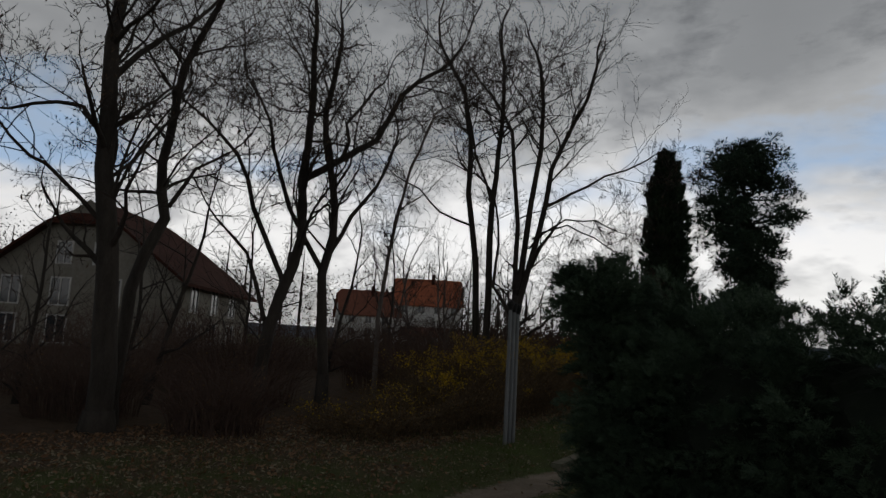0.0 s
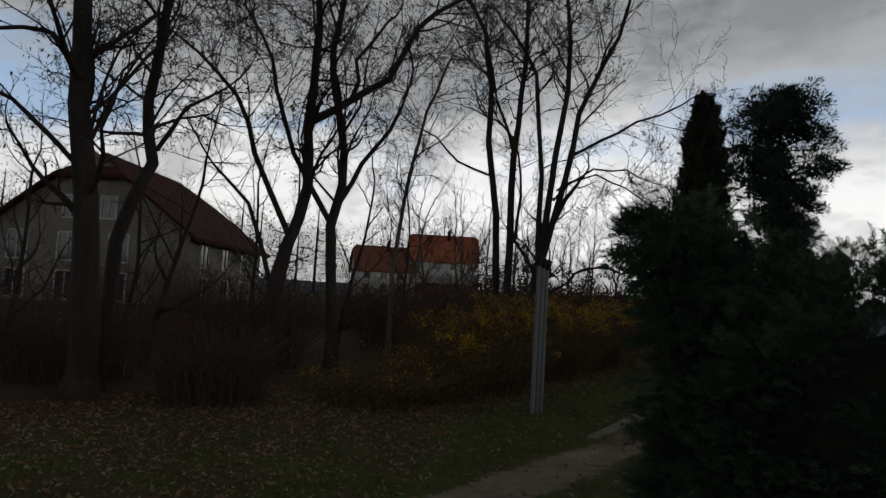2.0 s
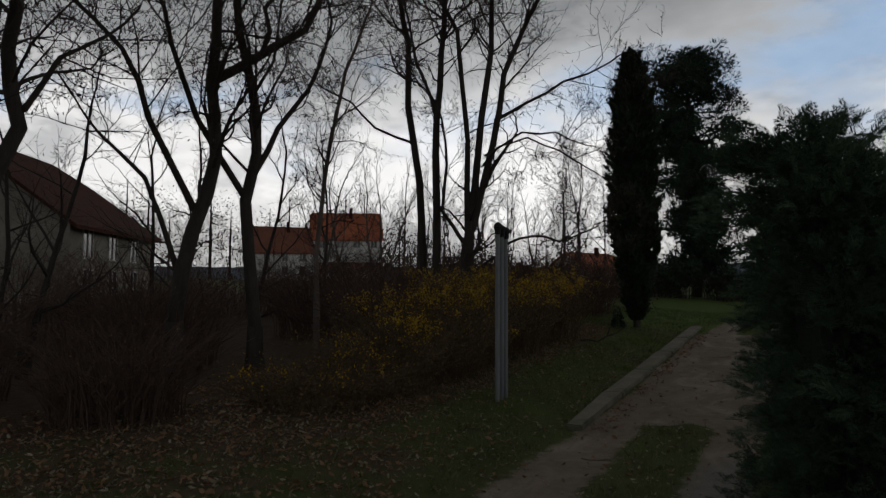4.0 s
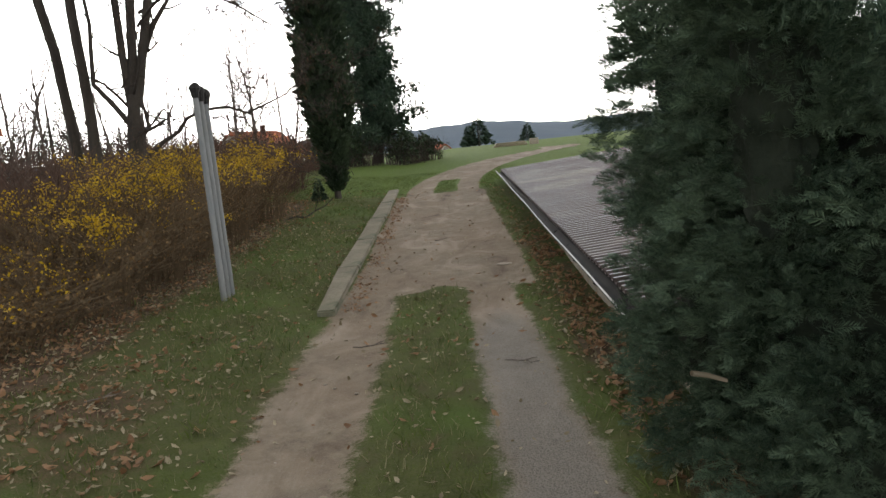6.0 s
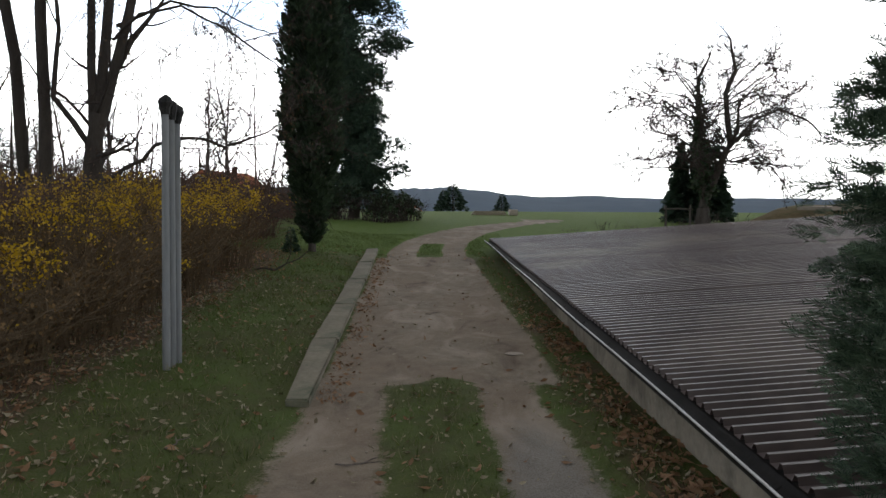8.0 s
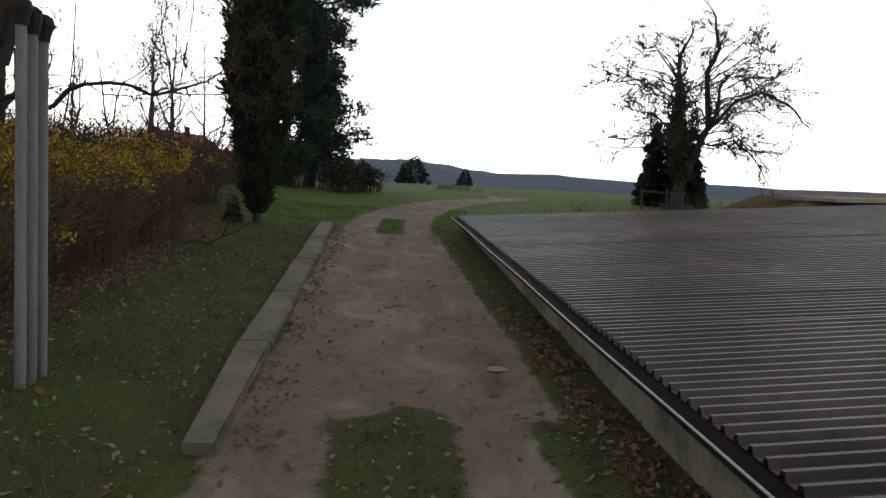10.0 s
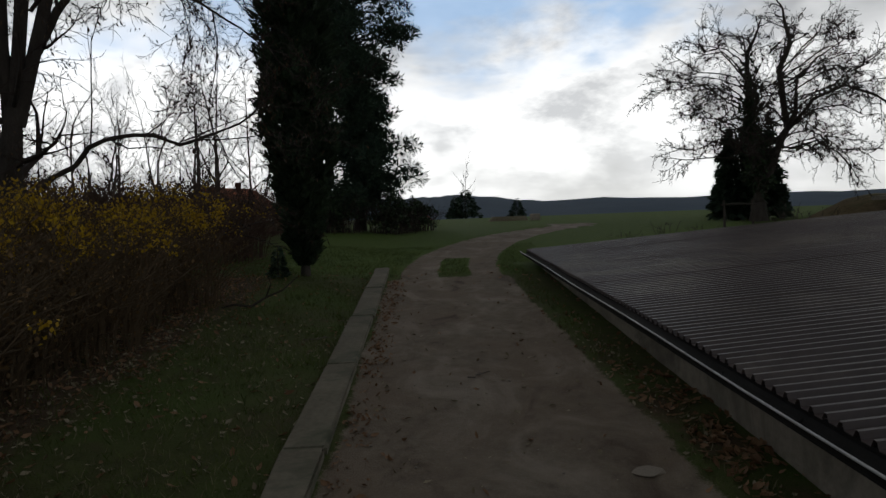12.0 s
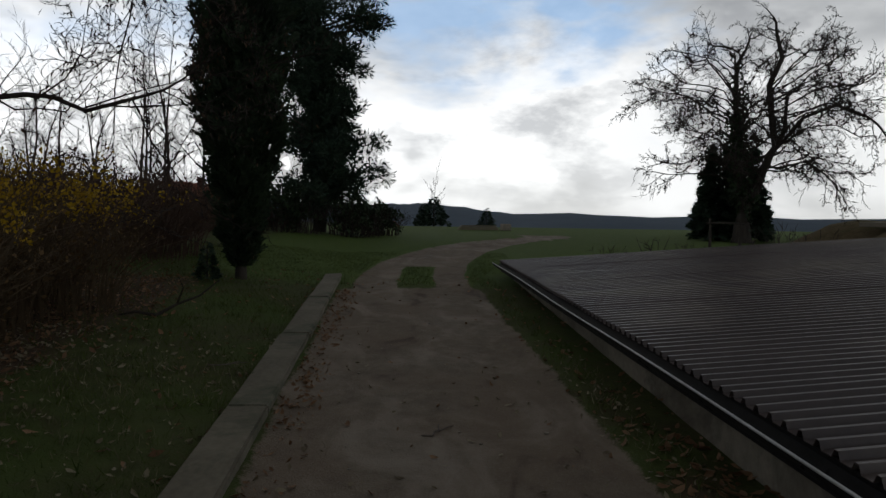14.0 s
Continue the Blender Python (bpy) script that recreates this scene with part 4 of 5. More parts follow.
# scots pine behind it
pine = thing("pine_tree", -1.5, 22.0, gz(-1.5, 22), "tall dark pine with an irregular clumpy crown", "tree")
rng = np.random.default_rng(81)
g = Geo()
tp = [(0.15 * math.sin(q * 0.6), 0.1 * math.cos(q * 0.5), q) for q in np.linspace(-0.3, 9.2, 12)]
g.tube(tp, np.linspace(0.24, 0.04, 12), 9)
part("trunk", g, M_BARK, pine, smooth=True)
limb, clumps = Geo(), []
for k in range(120):
    z = 0.9 + 8.9 * ((k * 0.618034) % 1.0)
    a = rng.uniform(-np.pi, np.pi)
    reach = np.interp(z, [0.8, 2.0, 3.2, 4.4, 5.4, 7.0, 8.4, 9.2, 9.8], [2.1, 2.0, 1.5, 1.2, 2.0, 2.5, 2.4, 1.9, 1.0]) * rng.uniform(0.55, 1.05)
    b = np.array([0.15 * math.sin(z * 0.6), 0, z])
    e = b + np.array([math.cos(a) * reach, math.sin(a) * reach, rng.uniform(-0.1, 0.5)])
    mid = (b + e) / 2 + rng.normal(0, 0.1, 3)
    limb.tube([b, mid, e], [0.05, 0.03, 0.015], 5)
    clumps.append((e, rng.uniform(0.30, 0.50)))
    for _ in range(8):
        t = rng.uniform(0.2, 0.95)
        clumps.append((b + (e - b) * t + rng.normal(0, 0.25, 3), rng.uniform(0.26, 0.46)))
# one low limb that stands away from the trunk
low = [(0.1, 0, 2.6), (0.8, 0, 2.9), (1.4, 0.1, 2.8), (1.85, 0.1, 2.95)]
limb.tube(low, [0.06, 0.045, 0.03, 0.02], 5)
for q in ((1.9, 0.1, 3.05), (1.6, 0.0, 2.9), (1.75, 0.2, 2.65), (1.3, 0, 2.95), (1.5, 0.1, 2.5), (2.05, 0, 2.85)):
    clumps.append((np.array(q), 0.30))
part("limb", limb, M_BARK, pine, kind="stuff")


def needle_clumps(clumps, per, length, mat, parent, seed, name="needles"):
    rng = np.random.default_rng(seed)
    pos, dirs, size = [], [], []
    for c, r in clumps:
        d = rng.normal(0, 1, (per, 3))
        d[:, 2] = d[:, 2] * 0.8 + 0.25
        d /= np.linalg.norm(d, axis=1, keepdims=True)
        pos.append(c + d * np.array([r, r, r * 0.75]) * rng.uniform(0.2, 0.8, (per, 1)))
        dirs.append(d + rng.normal(0, 0.3, (per, 3)))
        size.append(rng.uniform(0.7, 1.2, per) * length)
    pos, dirs, size = np.concatenate(pos), np.concatenate(dirs), np.concatenate(size)
    v, f = scatter([(0, 0, 0), (0.5, 0.10, 0.02), (1, 0, 0), (0.5, -0.10, 0.02)], [(0, 1, 2, 3)], pos, frames_of(dirs, rng), size)
    return part(name, quick_mesh(name, v, f, mat), mat, parent, kind="stuff")


needle_clumps(clumps, 85, 0.20, M_PINE, pine, 82)


def small_spruce(x, y, h, wide, seed, label, group="", thick=1.0):
    rng = np.random.default_rng(seed)
    t = thing("spruce", x, y, gz(x, y), label, "tree", group)
    g = Geo()
    g.tube([(0, 0, -0.1), (0, 0, h * 0.5), (0, 0, h)], [0.035 * h, 0.02 * h, 0.004 * h], 7)
    part("trunk", g, M_BARK, t)
    n = int(700 * thick)
    z = h * (1 - np.sqrt(rng.uniform(0.0, 0.96, n)))
    a = rng.uniform(-np.pi, np.pi, n)
    tier = 0.75 + 0.35 * np.abs(np.sin(z / h * 17))
    r = wide / 2 * (1 - z / h) * tier * rng.uniform(0.35, 1.0, n)
    p = np.stack([r * np.cos(a), r * np.sin(a), z + 0.02 * h], 1)
    spray_crown("foliage", M_PINE, t, p, np.stack([np.cos(a), np.sin(a), np.full(n, -0.1)], 1), rng.uniform(0.08, 0.17, n) * h, seed + 1, 0.1, 0.25, 5, 0.5, 0.09)
    return t


small_spruce(4.7, 60, 2.7, 2.9, 91, "dark spruce far out on the meadow")
small_spruce(3.8, 60.6, 2.0, 2.0, 92, "dark spruce far out on the meadow")
small_spruce(9.4, 60, 1.7, 1.8, 93, "small dark spruce far out on the meadow")
small_spruce(15.0, 26.0, 2.3, 1.3, 94, "small dark spruce behind the mound")
small_spruce(11.75, 21.6, 3.3, 1.3, 95, "dense dark conifer behind the old fruit tree", thick=1.6)
small_spruce(12.75, 21.8, 3.3, 1.4, 96, "dense dark conifer behind the old fruit tree", thick=1.6)
small_spruce(-1.75, 9.3, 0.55, 0.34, 97, "knee-high conifer seedling on the lawn", thick=0.5)
bare_tree(5.1, 66, 6.0, 0.05, 98, (0, 0), "thin bare tree behind the far spruces", 0.2, (8, 4), levels=2, twig=0.02, bark=M_BIRCH)


# ---- shrubs ----
def cane_bush(name, x, y, h, wide, canes, seed, mat, label, category="shrub", group="", flowers=0, flower_mat=None, flower_size=0.03, leaves=0, arch=0.5, thin=0.004, low=0.45, long=None):
    rng = np.random.default_rng(seed)
    top = thing(name, x, y, gz(x, y), label, category, group)
    g, sites = Geo(), []
    for k in range(canes):
        a = rng.uniform(-np.pi, np.pi)
        b = rng.uniform(0, 1) ** 0.5 * wide * 0.42
        ex = long or 1.0
        base = np.array([b * math.cos(a), b * math.sin(a) * ex, -0.05])
        out_ = rng.uniform(0.05, arch) * wide
        ln = h * rng.uniform(0.5, 1.2)
        an = a + rng.normal(0, 0.6)
        pts = []
        for t in np.linspace(0, 1, 5):
            q = base + np.array([math.cos(an) * out_ * t * t, math.sin(an) * out_ * t * t * ex, ln * (1 - 0.22 * t * t) * t])
            pts.append(q + rng.normal(0, 0.02, 3))
        g.tube(pts, np.linspace(thin * 2.0, thin * 0.7, 5), 3, False)
        for _ in range(3 if flowers else 2):
            t = rng.uniform(0.35, 0.95)
            q = np.array(pts[int(t * 4)])
            e = q + np.array([rng.normal(0, 0.2), rng.normal(0, 0.2), rng.uniform(0.05, 0.4)]) * h * 0.5
            g.tube([q, (q + e) / 2 + rng.normal(0, 0.02, 3), e], [thin, thin * 0.8, thin * 0.5], 3, False)
            sites += [q + (e - q) * u for u in rng.uniform(0.2, 1, 3)]
        sites += [np.array(pts[i]) for i in (2, 3, 4)]
    part("cane", g, mat, top, kind="stuff")
    sites = np.array(sites)
    for count, mm, size, nm in ((flowers, flower_mat, flower_size, "blossom"), (leaves, M_RUST, 0.038, "dry_leaves")):
        if not count:
            continue
        score = sites[:, 2] / h + rng.uniform(0, 0.55, len(sites)) if nm == "blossom" else rng.uniform(0, 1, len(sites))
        pool = sites[score > (low if nm == "blossom" else 0)]
        patch = np.sin(pool[:, 0] * 5 + seed) + np.sin(pool[:, 1] * 4.3) + np.sin(pool[:, 2] * 6) + rng.normal(0, 0.6, len(pool))
        if nm == "blossom":
            pool = pool[patch > 0.1]
        q = pool[rng.integers(0, len(pool), count)] + rng.normal(0, 0.045, (count, 3))
        v, f = scatter([(0, 0, 0), (0.5, 0.36, 0.1), (1, 0, 0.05), (0.5, -0.36, 0.1)], [(0, 1, 2, 3)], q, frames_of(rng.normal(0, 1, (count, 3)), rng), rng.uniform(0.7, 1.35, count) * size)
        part(nm, quick_mesh(nm, v, f, mm), mm, top, kind="stuff")
    return top


for k, (x, y, h) in enumerate(((-3.15, -0.7, 0.62), (-3.0, 0.5, 0.95), (-2.8, 1.6, 1.2), (-2.95, 2.9, 1.52), (-2.8, 4.2, 1.36), (-3.05, 5.4, 1.72), (-2.75, 6.6, 1.42), (-3.8, 2.2, 1.36), (-3.9, 4.8, 1.75))):
    cane_bush("forsythia_bush", x, y, h, 1.9, 260, 300 + k, M_CANE, "flowering forsythia bush with yellow flowers on brown canes", group="forsythia hedge",
              flowers=(300, 450, 700, 950, 1300, 1900, 2400, 900, 1400)[k], flower_mat=M_FLOWER, flower_size=0.034, leaves=1700, low=1.08, arch=0.5)
for k, (x, y, h, wd) in enumerate(((-4.4, -2.6, 1.1, 1.6), (-4.6, 3.0, 1.7, 2.0), (-4.4, 9.6, 1.5, 2.2), (-3.6, 12.0, 1.5, 2.4), (-5.6, 12.5, 1.8, 2.6), (-7.5, 5.0, 1.8, 2.4), (-7.6, 10.5, 1.9, 2.8), (-7.5, 0.5, 1.5, 2.4),
                                   (-7.2, -3.2, 1.4, 2.2), (-4.8, 15.5, 1.7, 2.6), (-6.8, 18, 1.9, 3.0), (-4.4, 19.5, 1.7, 2.6), (-9.5, 15, 2.2, 3.2), (-9.5, 8, 2.0, 3.0), (-10, 20, 2.2, 3.4), (-6.5, 23, 1.8, 3.0), (-3.4, 23.5, 1.5, 2.4), (-9.5, 1.5, 2.2, 3.0), (-9.8, -5.5, 2.2, 3), (-11.5, -2.5, 2.6, 3.4), (-12, 0.8, 2.8, 3.4), (-12.5, 4, 2.8, 3.6), (-11, -7, 2.4, 3.2), (-6.2, -6.8, 1.5, 2.4), (-13, 8, 2.6, 3.6), (-13.5, 12.5, 2.8, 3.8), (-9, 13, 2.2, 3.2), (-11, 17.5, 2.4, 3.4), (-14, 17, 2.6, 3.6), (-8.5, 22, 2.3, 3.2), (-12.5, 24, 2.6, 3.6), (-6.3, 16, 2.0, 2.8))):
    cane_bush("brush", x, y, h * (1.12 if k < 12 else 0.85), wd, 270, 340 + k, M_BRUSH, "tangled reddish-brown leafless brush", group="thicket brush", leaves=160, arch=0.55, thin=0.005)
# dark undergrowth at the foot of the pine
for k, (x, y, h, wd) in enumerate(((-2.2, 20.5, 1.5, 2.2), (-0.3, 20.9, 1.4, 1.9), (0.5, 22.4, 1.2, 1.6))):
    b = cane_bush("undergrowth", x, y, h, wd, 160, 380 + k, M_TWIG, "dark evergreen undergrowth at the foot of the pine", group="pine undergrowth", arch=0.5)
    leaf_cloud("leaves", (0, 0, h * 0.5), (wd * 0.45, wd * 0.45, h * 0.5), 1500, 0.12, M_IVY, 390 + k, b)
for k, (x, y, h) in enumerate(((6.0, 12.6, 0.75), (6.9, 12.9, 0.6), (7.9, 12.7, 0.95), (8.9, 13.2, 1.1), (9.6, 13.0, 0.9), (5.2, 12.9, 0.5))):
    cane_bush("bare_shrub", x, y, h, 0.7, 16, 400 + k, M_TWIG, "thin leafless shoots behind the shed roof", group="shoots behind the shed", arch=0.4, thin=0.005)


# ---- ground cover ----
def on_ground(count, lo, hi, seed, weight):
    rng = np.random.default_rng(seed)
    x, y = rng.uniform(lo[0], hi[0], count), rng.uniform(lo[1], hi[1], count)
    ok = rng.random(count) < weight(x, y)
    x, y = x[ok], y[ok]
    return rng, np.stack([x, y, height(x, y) + 0.004], 1)


def clear_of_shed(x, y):
    return ((x < 2.45) | (y < -2.9) | (y > 11.2)) & ~((x > -0.23) & (x < 0.06) & (y > -0.05) & (y < 10.9))


def lawn_share(x, y):
    soil, gravel, litter, _ = plan(x, y)
    return np.clip(1 - 1.5 * soil, 0, 1) ** 1.5 * (1 - 0.75 * litter) * clear_of_shed(x, y) * (0.35 + 0.65 * (wave(x * 1.6, y * 1.6) > -0.25))


def blades(name, count, lo, hi, seed, mat, h, weight, label):
    rng, p = on_ground(count, lo, hi, seed, weight)
    d = rng.normal(0, 0.55, (len(p), 3))
    d[:, 2] = 1
    v, f = scatter([(0, 0.045, 0), (0, -0.045, 0), (0.6, -0.03, 0.0), (1, 0, 0.12), (0.6, 0.03, 0.0)], [(0, 1, 2), (0, 2, 4), (4, 2, 3)], p, frames_of(d, rng), rng.uniform(0.5, 1.4, len(p)) * h)
    tagged(part(name, quick_mesh(name, v, f, mat), mat), label, "grass", kind="stuff")


blades("grass", 115000, (-3.2, -8.5), (3.2, 3.5), 501, M_BLADE, 0.031, lawn_share, "short patchy spring grass beside the drive")
blades("grass", 90000, (-3.4, 3.5), (3.4, 15), 502, M_BLADE, 0.040, lawn_share, "short green grass along the kerb")
blades("grass_tufts", 60000, (-3.2, -8.5), (3.0, 8), 504, M_BLADE, 0.070, lambda x, y: lawn_share(x, y) * (wave(x * 4.3 + 1.0, y * 4.3) > 0.38), "taller tufts of green grass in the lawn")
blades("dry_grass", 22000, (-3.2, -8.5), (3.2, 5), 503, M_STRAW, 0.055, lawn_share, "pale dry grass stalks in the lawn")


def leaves(name, count, lo, hi, seed, mat, size, weight, label):
    rng, p = on_ground(count, lo, hi, seed, weight)
    d = rng.normal(0, 1, (len(p), 3))
    d[:, 2] *= 0.45
    v, f = scatter([(-0.55, 0.03, 0.05), (-0.18, 0.26, 0.12), (0.2, 0.20, 0.02), (0.5, -0.06, 0.16), (0.12, -0.22, 0.10), (-0.22, -0.17, 0.02), (0, 0.02, -0.03)], [(0, 6, 1), (1, 6, 2), (2, 6, 3), (3, 6, 4), (4, 6, 5), (5, 6, 0)], p + np.array([0, 0, 0.008]), frames_of(d, rng, 0.8), rng.uniform(0.35, 1.3, len(p)) * size)
    tagged(part(name, quick_mesh(name, v, f, mat), mat), label, "leaves", kind="stuff")


def litter_share(x, y):
    soil, gravel, litter, _ = plan(x, y)
    return (0.9 * litter ** 1.5 + 0.05) * clear_of_shed(x, y) * (1 - 0.75 * soil)


leaves("fallen_leaves", 48000, (-5.5, -8.5), (3.0, 11), 511, M_DEAD, 0.066, litter_share, "brown fallen leaves on the ground")
leaves("pale_leaves", 30000, (-4.5, -8.5), (2.9, 6), 512, M_PALE, 0.049, lambda x, y: (0.22 + 0.6 * plan(x, y)[2]) * clear_of_shed(x, y) * (1 - 0.8 * plan(x, y)[0]), "small bleached leaves scattered in the grass")
leaves("drifted_leaves", 6500, (1.7, -3.6), (2.75, 9.5), 513, M_DEAD, 0.070, lambda x, y: band(x - eave_x(y), -0.24, 0.16, 0.12) * (0.25 + 0.75 * (wave(x * 3, y * 2) > -0.1)) * (1 - 0.9 * smooth_step(1.5, 5, y)), "brown leaves drifted against the shed wall")
leaves("kerb_leaves", 2600, (0.05, 0.1), (0.5, 9.5), 514, M_DEAD, 0.045, lambda x, y: band(x, 0.05, 0.28, 0.1) * (0.3 + 0.7 * (wave(x * 2, y * 2.2) > 0.0)), "brown leaves along the foot of the kerb")

# stones on the drive
rng = np.random.default_rng(520)
stone_mesh = []
for k in range(4):
    bm = bmesh.new()
    bmesh.ops.create_icosphere(bm, subdivisions=2, radius=1.0)
    for v in bm.verts:
        v.co *= 1 + 0.28 * noise.noise(v.co * 1.6 + Vector((k * 7.0, 0, 0)))
        v.co.z *= 0.45
    me = bpy.data.meshes.new("stone")
    bm.to_mesh(me)
    bm.free()
    me.materials.append(M_STONE)
    stone_mesh.append(me)
for k in range(110):
    x, y = rng.uniform(-1.0, 2.3), rng.uniform(-6.5, 9)
    if k < 18:
        x, y = rng.uniform(1.75, 2.15), rng.uniform(-5.6, -4.4)
    elif plan(x, y)[0] < 0.35:
        continue
    s = tagged(new("stone", stone_mesh[k % 4]), "small pale stone lying on the drive", "stone", "drive stones")
    r = rng.uniform(0.005, 0.016)
    s.matrix_basis = pose(x, y, gz(x, y) + 0.006 + r * 0.25, 0, 0, rng.uniform(0, 360)) @ Matrix.Diagonal((r, r, r, 1))
slab = tagged(new("flat_stone", stone_mesh[1]), "flat whitish stone set in the drive", "stone")
slab.matrix_basis = pose(1.86, 1.60, gz(1.86, 1.6) + 0.008, 2, 3, 30) @ Matrix.Diagonal((0.10, 0.075, 0.02, 1))

# twigs lying about
for k, (x, y, ln, a) in enumerate(((0.35, -1.2, 0.32, 10), (1.55, -1.9, 0.25, -25), (1.0, 3.5, 0.3, 50), (-1.3, -2.3, 0.25, 35), (-0.7, -1.1, 0.22, 65), (2.0, -4.6, 0.35, 70), (-0.6, 4.9, 0.3, 20))):
    g = Geo()
    rr = random.Random(k)
    g.tube([(t * ln, rr.uniform(-0.02, 0.02), 0.012 + rr.uniform(0, 0.012)) for t in np.linspace(0, 1, 6)], np.linspace(0.006, 0.003, 6), 5)
    g.tube([(0.5 * ln, 0, 0.014), (0.7 * ln, 0.05, 0.02), (0.85 * ln, 0.08, 0.018)], [0.005, 0.004, 0.003], 4)
    tw = tagged(part("fallen_twig", g, M_BIRCH), "fallen dry twig on the ground", "twig", "fallen twigs")
    tw.matrix_basis = pose(x, y, gz(x, y) + 0.002, 0, 0, a)
# dead branch on the lawn beside the hedge
g = Geo()
g.tube([(0, 0, 0.02), (0.2, 0.05, 0.12), (0.42, 0.05, 0.2), (0.62, 0.12, 0.35)], [0.02, 0.016, 0.012, 0.006], 6)
g.tube([(0.2, 0.05, 0.12), (0.25, -0.1, 0.3), (0.2, -0.15, 0.42)], [0.012, 0.008, 0.004], 5)
g.tube([(0, 0, 0.02), (-0.2, 0.02, 0.06), (-0.35, 0.1, 0.02)], [0.02, 0.014, 0.01], 6)
br = tagged(part("dead_branch", g, M_BARK), "short dead branch on the lawn by the hedge", "branch")
br.matrix_basis = pose(-1.55, 6.6, gz(-1.55, 6.6), 0, 0, 20)
# pale broken stub in the juniper
g = Geo()
g.tube([(0, 0, 0), (0.06, 0.02, -0.02), (0.13, 0.03, -0.05)], [0.010, 0.009, 0.007], 7)
stub = part("broken_stub", g, M_WOOD, juniper, "pale broken branch stub")
stub.matrix_basis = pose(2.02 - 3.4, -4.42 + 3.9, 0.70)


# ---- mound and slab behind the shed ----
gx, gy = np.meshgrid(np.linspace(0, 1, 46), np.linspace(0, 1, 22))
mx, my = 12.6 + gx * 20, 13.5 + gy * 9
mz = land(mx, my) - 0.3 + (0.98 + 0.45 * gx) * smooth_step(0, 0.16, gx + 0.03 * np.sin(gy * 20)) * smooth_step(0, 0.28, gy) * (1 - smooth_step(0.8, 1, gy)) + 0.05 * wave(mx * 2, my * 2)
i = (np.arange(21)[:, None] * 46 + np.arange(45)[None]).ravel()
tagged(part("earth_mound", quick_mesh("earth_mound", np.stack([mx, my, mz], 2).reshape(-1, 3), np.stack([i, i + 1, i + 47, i + 46], 1), M_EARTH, True), M_EARTH), "long mound of dry brown earth and grass", "mound", kind="structure")

# pale concrete slab along the mound's crest
bm = bmesh.new()
bmesh.ops.create_cube(bm, size=1.0)
bmesh.ops.scale(bm, vec=(13.0, 3.2, 0.12), verts=bm.verts)
bmesh.ops.subdivide_edges(bm, edges=bm.edges[:], cuts=6, use_grid_fill=True)
for v in bm.verts:
    v.co += Vector((0.05 * noise.noise(v.co * 1.3), 0.08 * noise.noise(v.co * 1.7 + Vector((5, 0, 0))), 0.02 * noise.noise(v.co * 2.0)))
me = bpy.data.meshes.new("concrete_slab")
bm.to_mesh(me)
bm.free()
me.materials.append(M_STONE)
slab_z = float(land(20.5, 17.0)) - 0.3 + 0.98 + 0.45 * (20.5 - 12.6) / 20
tagged(new("concrete_slab", me), "long pale concrete slab on top of the mound", "slab").matrix_basis = pose(21.2, 17.2, slab_z + 0.03, 0, -1.3, 0)

# ---- board stack with a pale block, far on the meadow ----
stack = thing("board_stack", 5.0, 31.4, gz(5.0, 31.4), "low stack of weathered boards on the meadow", "stack")
for k in range(4):
    g = Geo()
    g.box((-1.0 + 0.05 * k, -0.4, 0.02 + 0.055 * k), (0.85 - 0.04 * k, 0.4, 0.065 + 0.055 * k))
    part("board", g, M_WOOD, stack)
g = Geo()
g.box((0, -0.2, 0), (0.42, 0.2, 0.33))
blk = tagged(part("stone_block", g, M_STONE), "pale stone block beside the board stack", "block")
bv = blk.modifiers.new("edges", "BEVEL")
bv.width, bv.segments = 0.04, 2
blk.matrix_basis = pose(6.05, 31.4, gz(6.05, 31.4) - 0.01, 0, 0, 12)


# ---- houses ----
def window(parent, m, w_, h_):
    fr = Geo()
    t = 0.07
    for lo, hi in (((-w_ / 2, -0.05, 0), (-w_ / 2 + t, 0.03, h_)), ((w_ / 2 - t, -0.05, 0), (w_ / 2, 0.03, h_)), ((-w_ / 2 + t, -0.05, 0), (w_ / 2 - t, 0.03, t)), ((-w_ / 2 + t, -0.05, h_ - t), (w_ / 2 - t, 0.03, h_)), ((-0.03, -0.045, t), (0.03, 0.025, h_ - t))):
        fr.box(lo, hi)
    wn = part("window", fr, M_FRAME, parent)
    wn.matrix_basis = m
    gl = Geo()
    gl.box((-w_ / 2 + t, -0.01, t), (w_ / 2 - t, 0.005, h_ - t))
    part("pane", gl, M_PANE, wn)


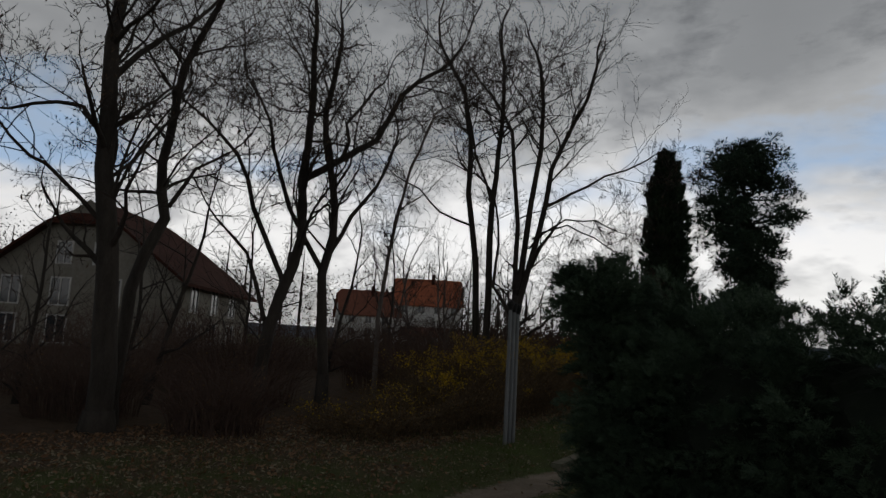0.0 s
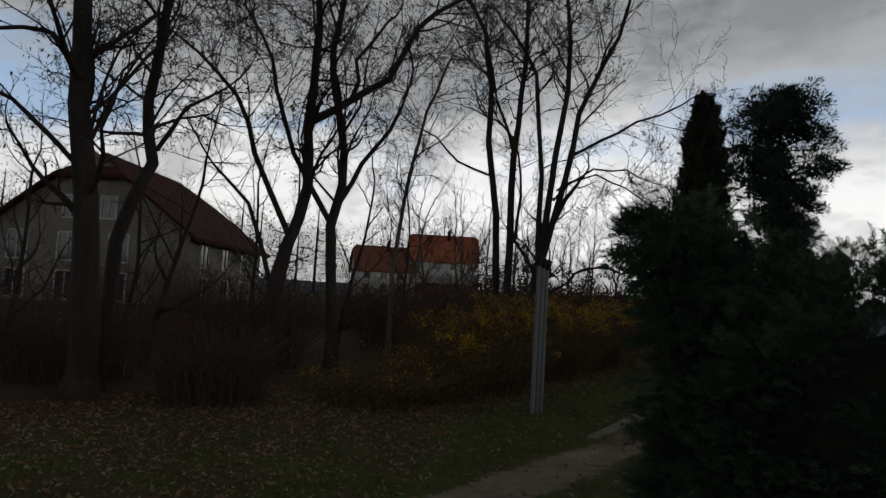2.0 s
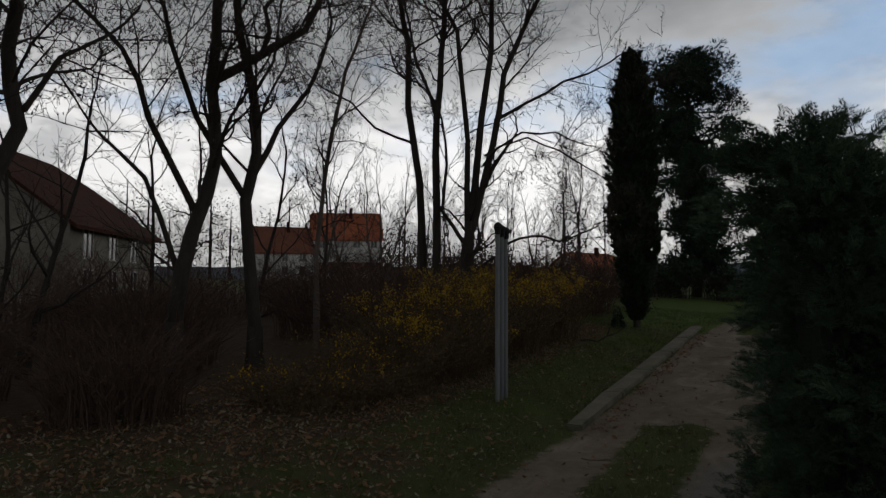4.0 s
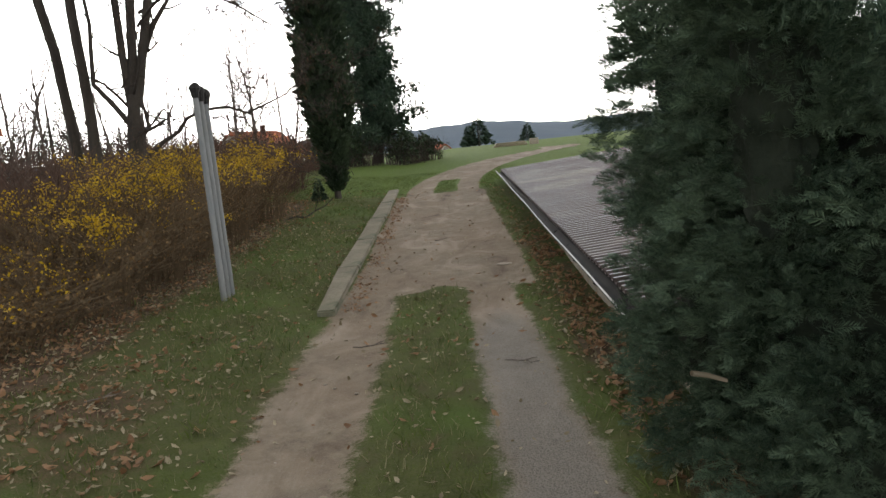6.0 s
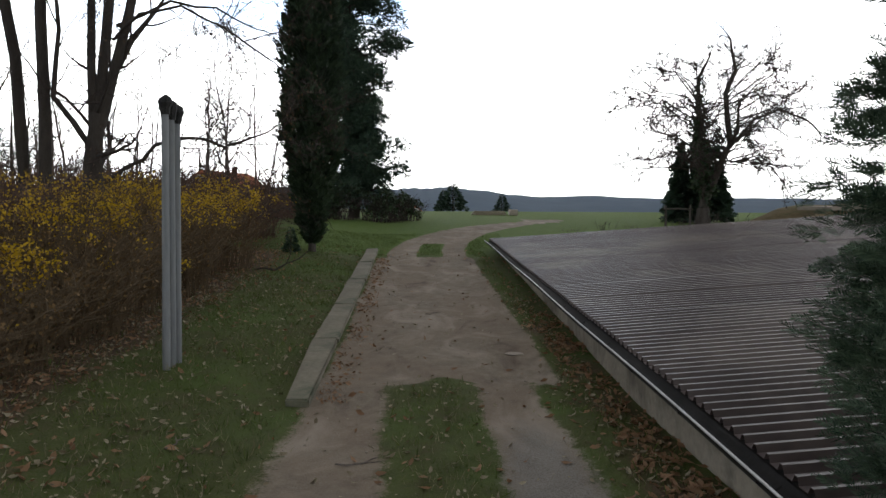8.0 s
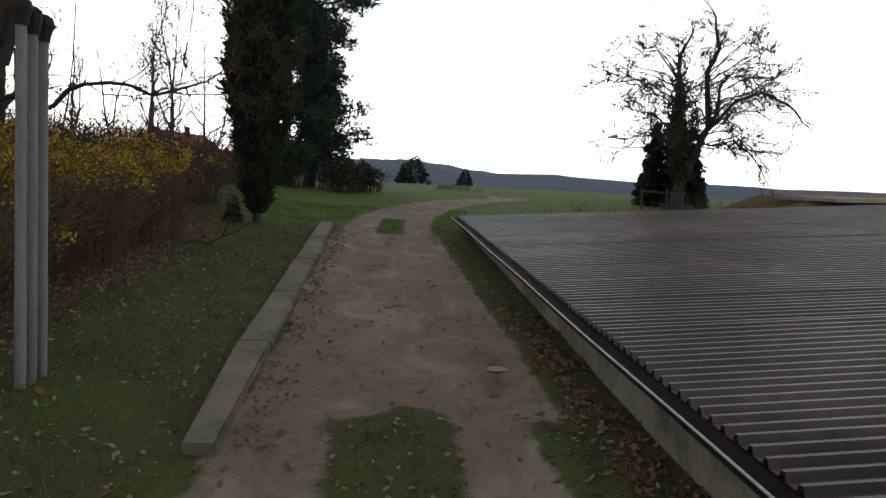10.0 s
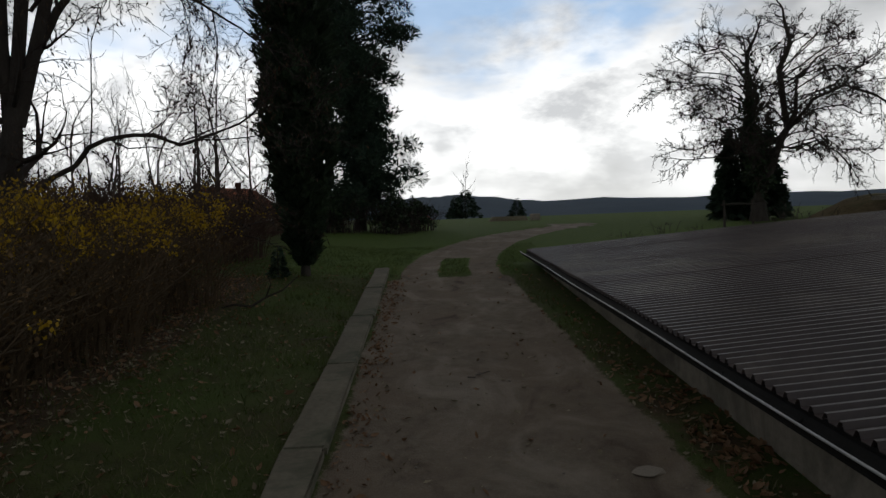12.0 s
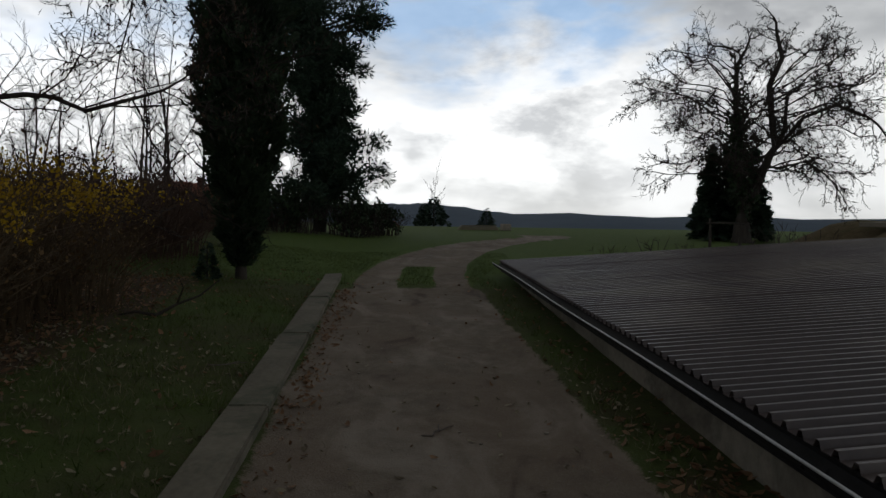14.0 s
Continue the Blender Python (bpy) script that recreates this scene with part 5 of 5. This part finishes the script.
def house(x, y, z, rz, wide, deep, eaves, ridge, wall_mat, roof_mat, label, hip=0.35, floors=2, chimney=True):
    """Gable end faces -y in its own axes, the ridge runs along y."""
    h = thing("house", x, y, z, label, "house", rz=rz)
    a, over = wide / 2, 0.45
    g = Geo()
    v = [(-a, 0, -3), (a, 0, -3), (a, deep, -3), (-a, deep, -3), (-a, 0, eaves), (a, 0, eaves), (a, deep, eaves), (-a, deep, eaves), (0, 0, ridge - 0.15), (0, deep, ridge - 0.15)]
    g.add(v[:8], [(0, 3, 7, 4), (1, 5, 6, 2)])
    g.add(v, np.zeros((0, 4), int))
    o = g.n - 10
    g.f += [[o + 0, o + 1, o + 5, o + 8, o + 4], [o + 2, o + 3, o + 7, o + 9, o + 6]]
    part("wall", g, wall_mat, h)
    k = (ridge - eaves) / a
    hz = ridge - (ridge - eaves) * hip
    hx = (ridge - hz) / k
    hy = hx * 0.8
    for s in (-1, 1):
        r = Geo()
        ex, ez = s * (a + over), eaves - over * k
        top = [(ex, -over, ez), (s * hx, -over, hz), (0, hy - over, ridge), (0, deep - hy + over, ridge), (s * hx, deep + over, hz), (ex, deep + over, ez)]
        r.add(top + [(p[0], p[1], p[2] - 0.16) for p in top], np.zeros((0, 4), int))
        r.f += [[0, 1, 2, 3, 4, 5], [11, 10, 9, 8, 7, 6]] + [[i, (i + 1) % 6, (i + 1) % 6 + 6, i + 6] for i in range(6)]
        part("roof", r, roof_mat, h)
    for yy, sy in ((-over, 1), (deep + over, -1)):
        r = Geo()
        r.add([(-hx, yy, hz), (hx, yy, hz), (0, yy + sy * hy, ridge), (-hx, yy, hz - 0.16), (hx, yy, hz - 0.16), (0, yy + sy * hy, ridge - 0.16)], [(0, 1, 2), (3, 5, 4)])
        r.f += [[r.n - 6, r.n - 3, r.n - 2, r.n - 5]]
        part("hip", r, roof_mat, h)
    for fl in range(floors if eaves > 3.5 else 1):
        zz = 0.9 + fl * (eaves - 2.55)
        for xx in np.arange(-a + 1.5, a - 1.0, 2.4):
            window(h, pose(xx, 0.0, zz), 1.0, 1.35)
        for yy in np.arange(1.6, deep - 1.0, 2.6):
            window(h, pose(a, yy, zz, 0, 0, 90), 1.0, 1.35)
            window(h, pose(-a, yy, zz, 0, 0, -90), 1.0, 1.35)
    window(h, pose(-0.9, 0.0, eaves + 0.3), 0.8, 1.1)
    window(h, pose(0.9, 0.0, eaves + 0.3), 0.8, 1.1)
    if chimney:
        c = Geo()
        c.box((0.5, deep * 0.55, ridge - 1.2), (1.0, deep * 0.55 + 0.5, ridge + 0.7))
        part("chimney", c, M_ROOF_DARK, h)
    return h


house(-27.7, 7.1, 0.2, 32, 9.6, 9.5, 4.3, 7.9, M_PLASTER, M_ROOF_DARK, "old cream plastered house with a dark red hipped roof", 0.35, chimney=False)
house(-66.0, 78.5, 3.0, -52, 8.5, 10.5, 6.2, 10.4, M_WHITE, M_ROOF_RED, "pale house with an orange-red tiled roof across the gardens", 0.12)
house(-71.0, 70.5, 2.5, -40, 8, 9, 4.6, 8.4, M_WHITE, M_ROOF_DULL, "pale house with a dull red roof behind bare trees", 0.2)
house(-58.0, 70.5, 1.6, -52, 5, 8, 2.4, 3.5, M_WHITE, M_ROOF_DULL, "low white outbuilding in front of the red-roofed house", 0.1, chimney=False)
house(-25.0, 80.0, 0.5, -20, 8, 10, 2.8, 5.6, M_WHITE, M_ROOF_RED, "low pale house with a red roof beyond the hedge", 0.15)

house(1.6, 142.0, -5.5, 25, 7, 9, 4.6, 7.6, M_WHITE, M_ROOF_RED, "small distant house with an orange roof beyond the meadow", 0.1)

# low wooden rail beside the old fruit tree
rail = thing("wooden_rail", 9.4, 16.5, gz(9.4, 16.5), "low weathered wooden rail on two posts", "rail")
for px in (-0.4, 0.4):
    g = Geo()
    g.tube([(px, 0, -0.1), (px + 0.01, 0, 0.4), (px, 0.01, 0.85)], [0.04, 0.036, 0.032], 7)
    part("post", g, M_BARK, rail)
g = Geo()
g.tube([(-0.5, 0, 0.72), (0, 0.01, 0.74), (0.5, 0, 0.71)], [0.028, 0.03, 0.026], 7)
part("crossbar", g, M_BARK, rail)

# woodland behind the houses
rng = np.random.default_rng(600)
wood_spots = [(-78 + k * 1.5, 140 + 18 * math.sin(k * 1.7) + 8 * math.sin(k * 0.6), (13.5 if k < 36 else 8.0) + 3.0 * abs(math.sin(k * 2.3))) for k in range(48)]
for k, (deg, dist, h) in enumerate(wood_spots):
    a = radians(deg)
    x, y = 4 + dist * math.sin(a), -9 + dist * math.cos(a)
    if math.hypot(x + 30, y - 12) < 11:
        continue
    wd = thing("distant_tree", x, y, gz(x, y) - 0.3, "distant leafless tree in a wood beyond the gardens", "tree", "wood beyond the gardens")
    gt = Geo()
    gt.tube([(0, 0, -1), (0, 0, h * 0.5), (0.2, 0, h)], [0.02 * h, 0.014 * h, 0.004 * h], 6)
    part("trunk", gt, M_BARK, wd)
    leaf_cloud("crown", (0, 0, h * 0.52), (h * 0.46, h * 0.46, h * 0.52), 2600, 0.013 * h + 0.06, M_PINE if k % 4 == 0 else M_BRUSH_LEAF, 610 + k, wd)
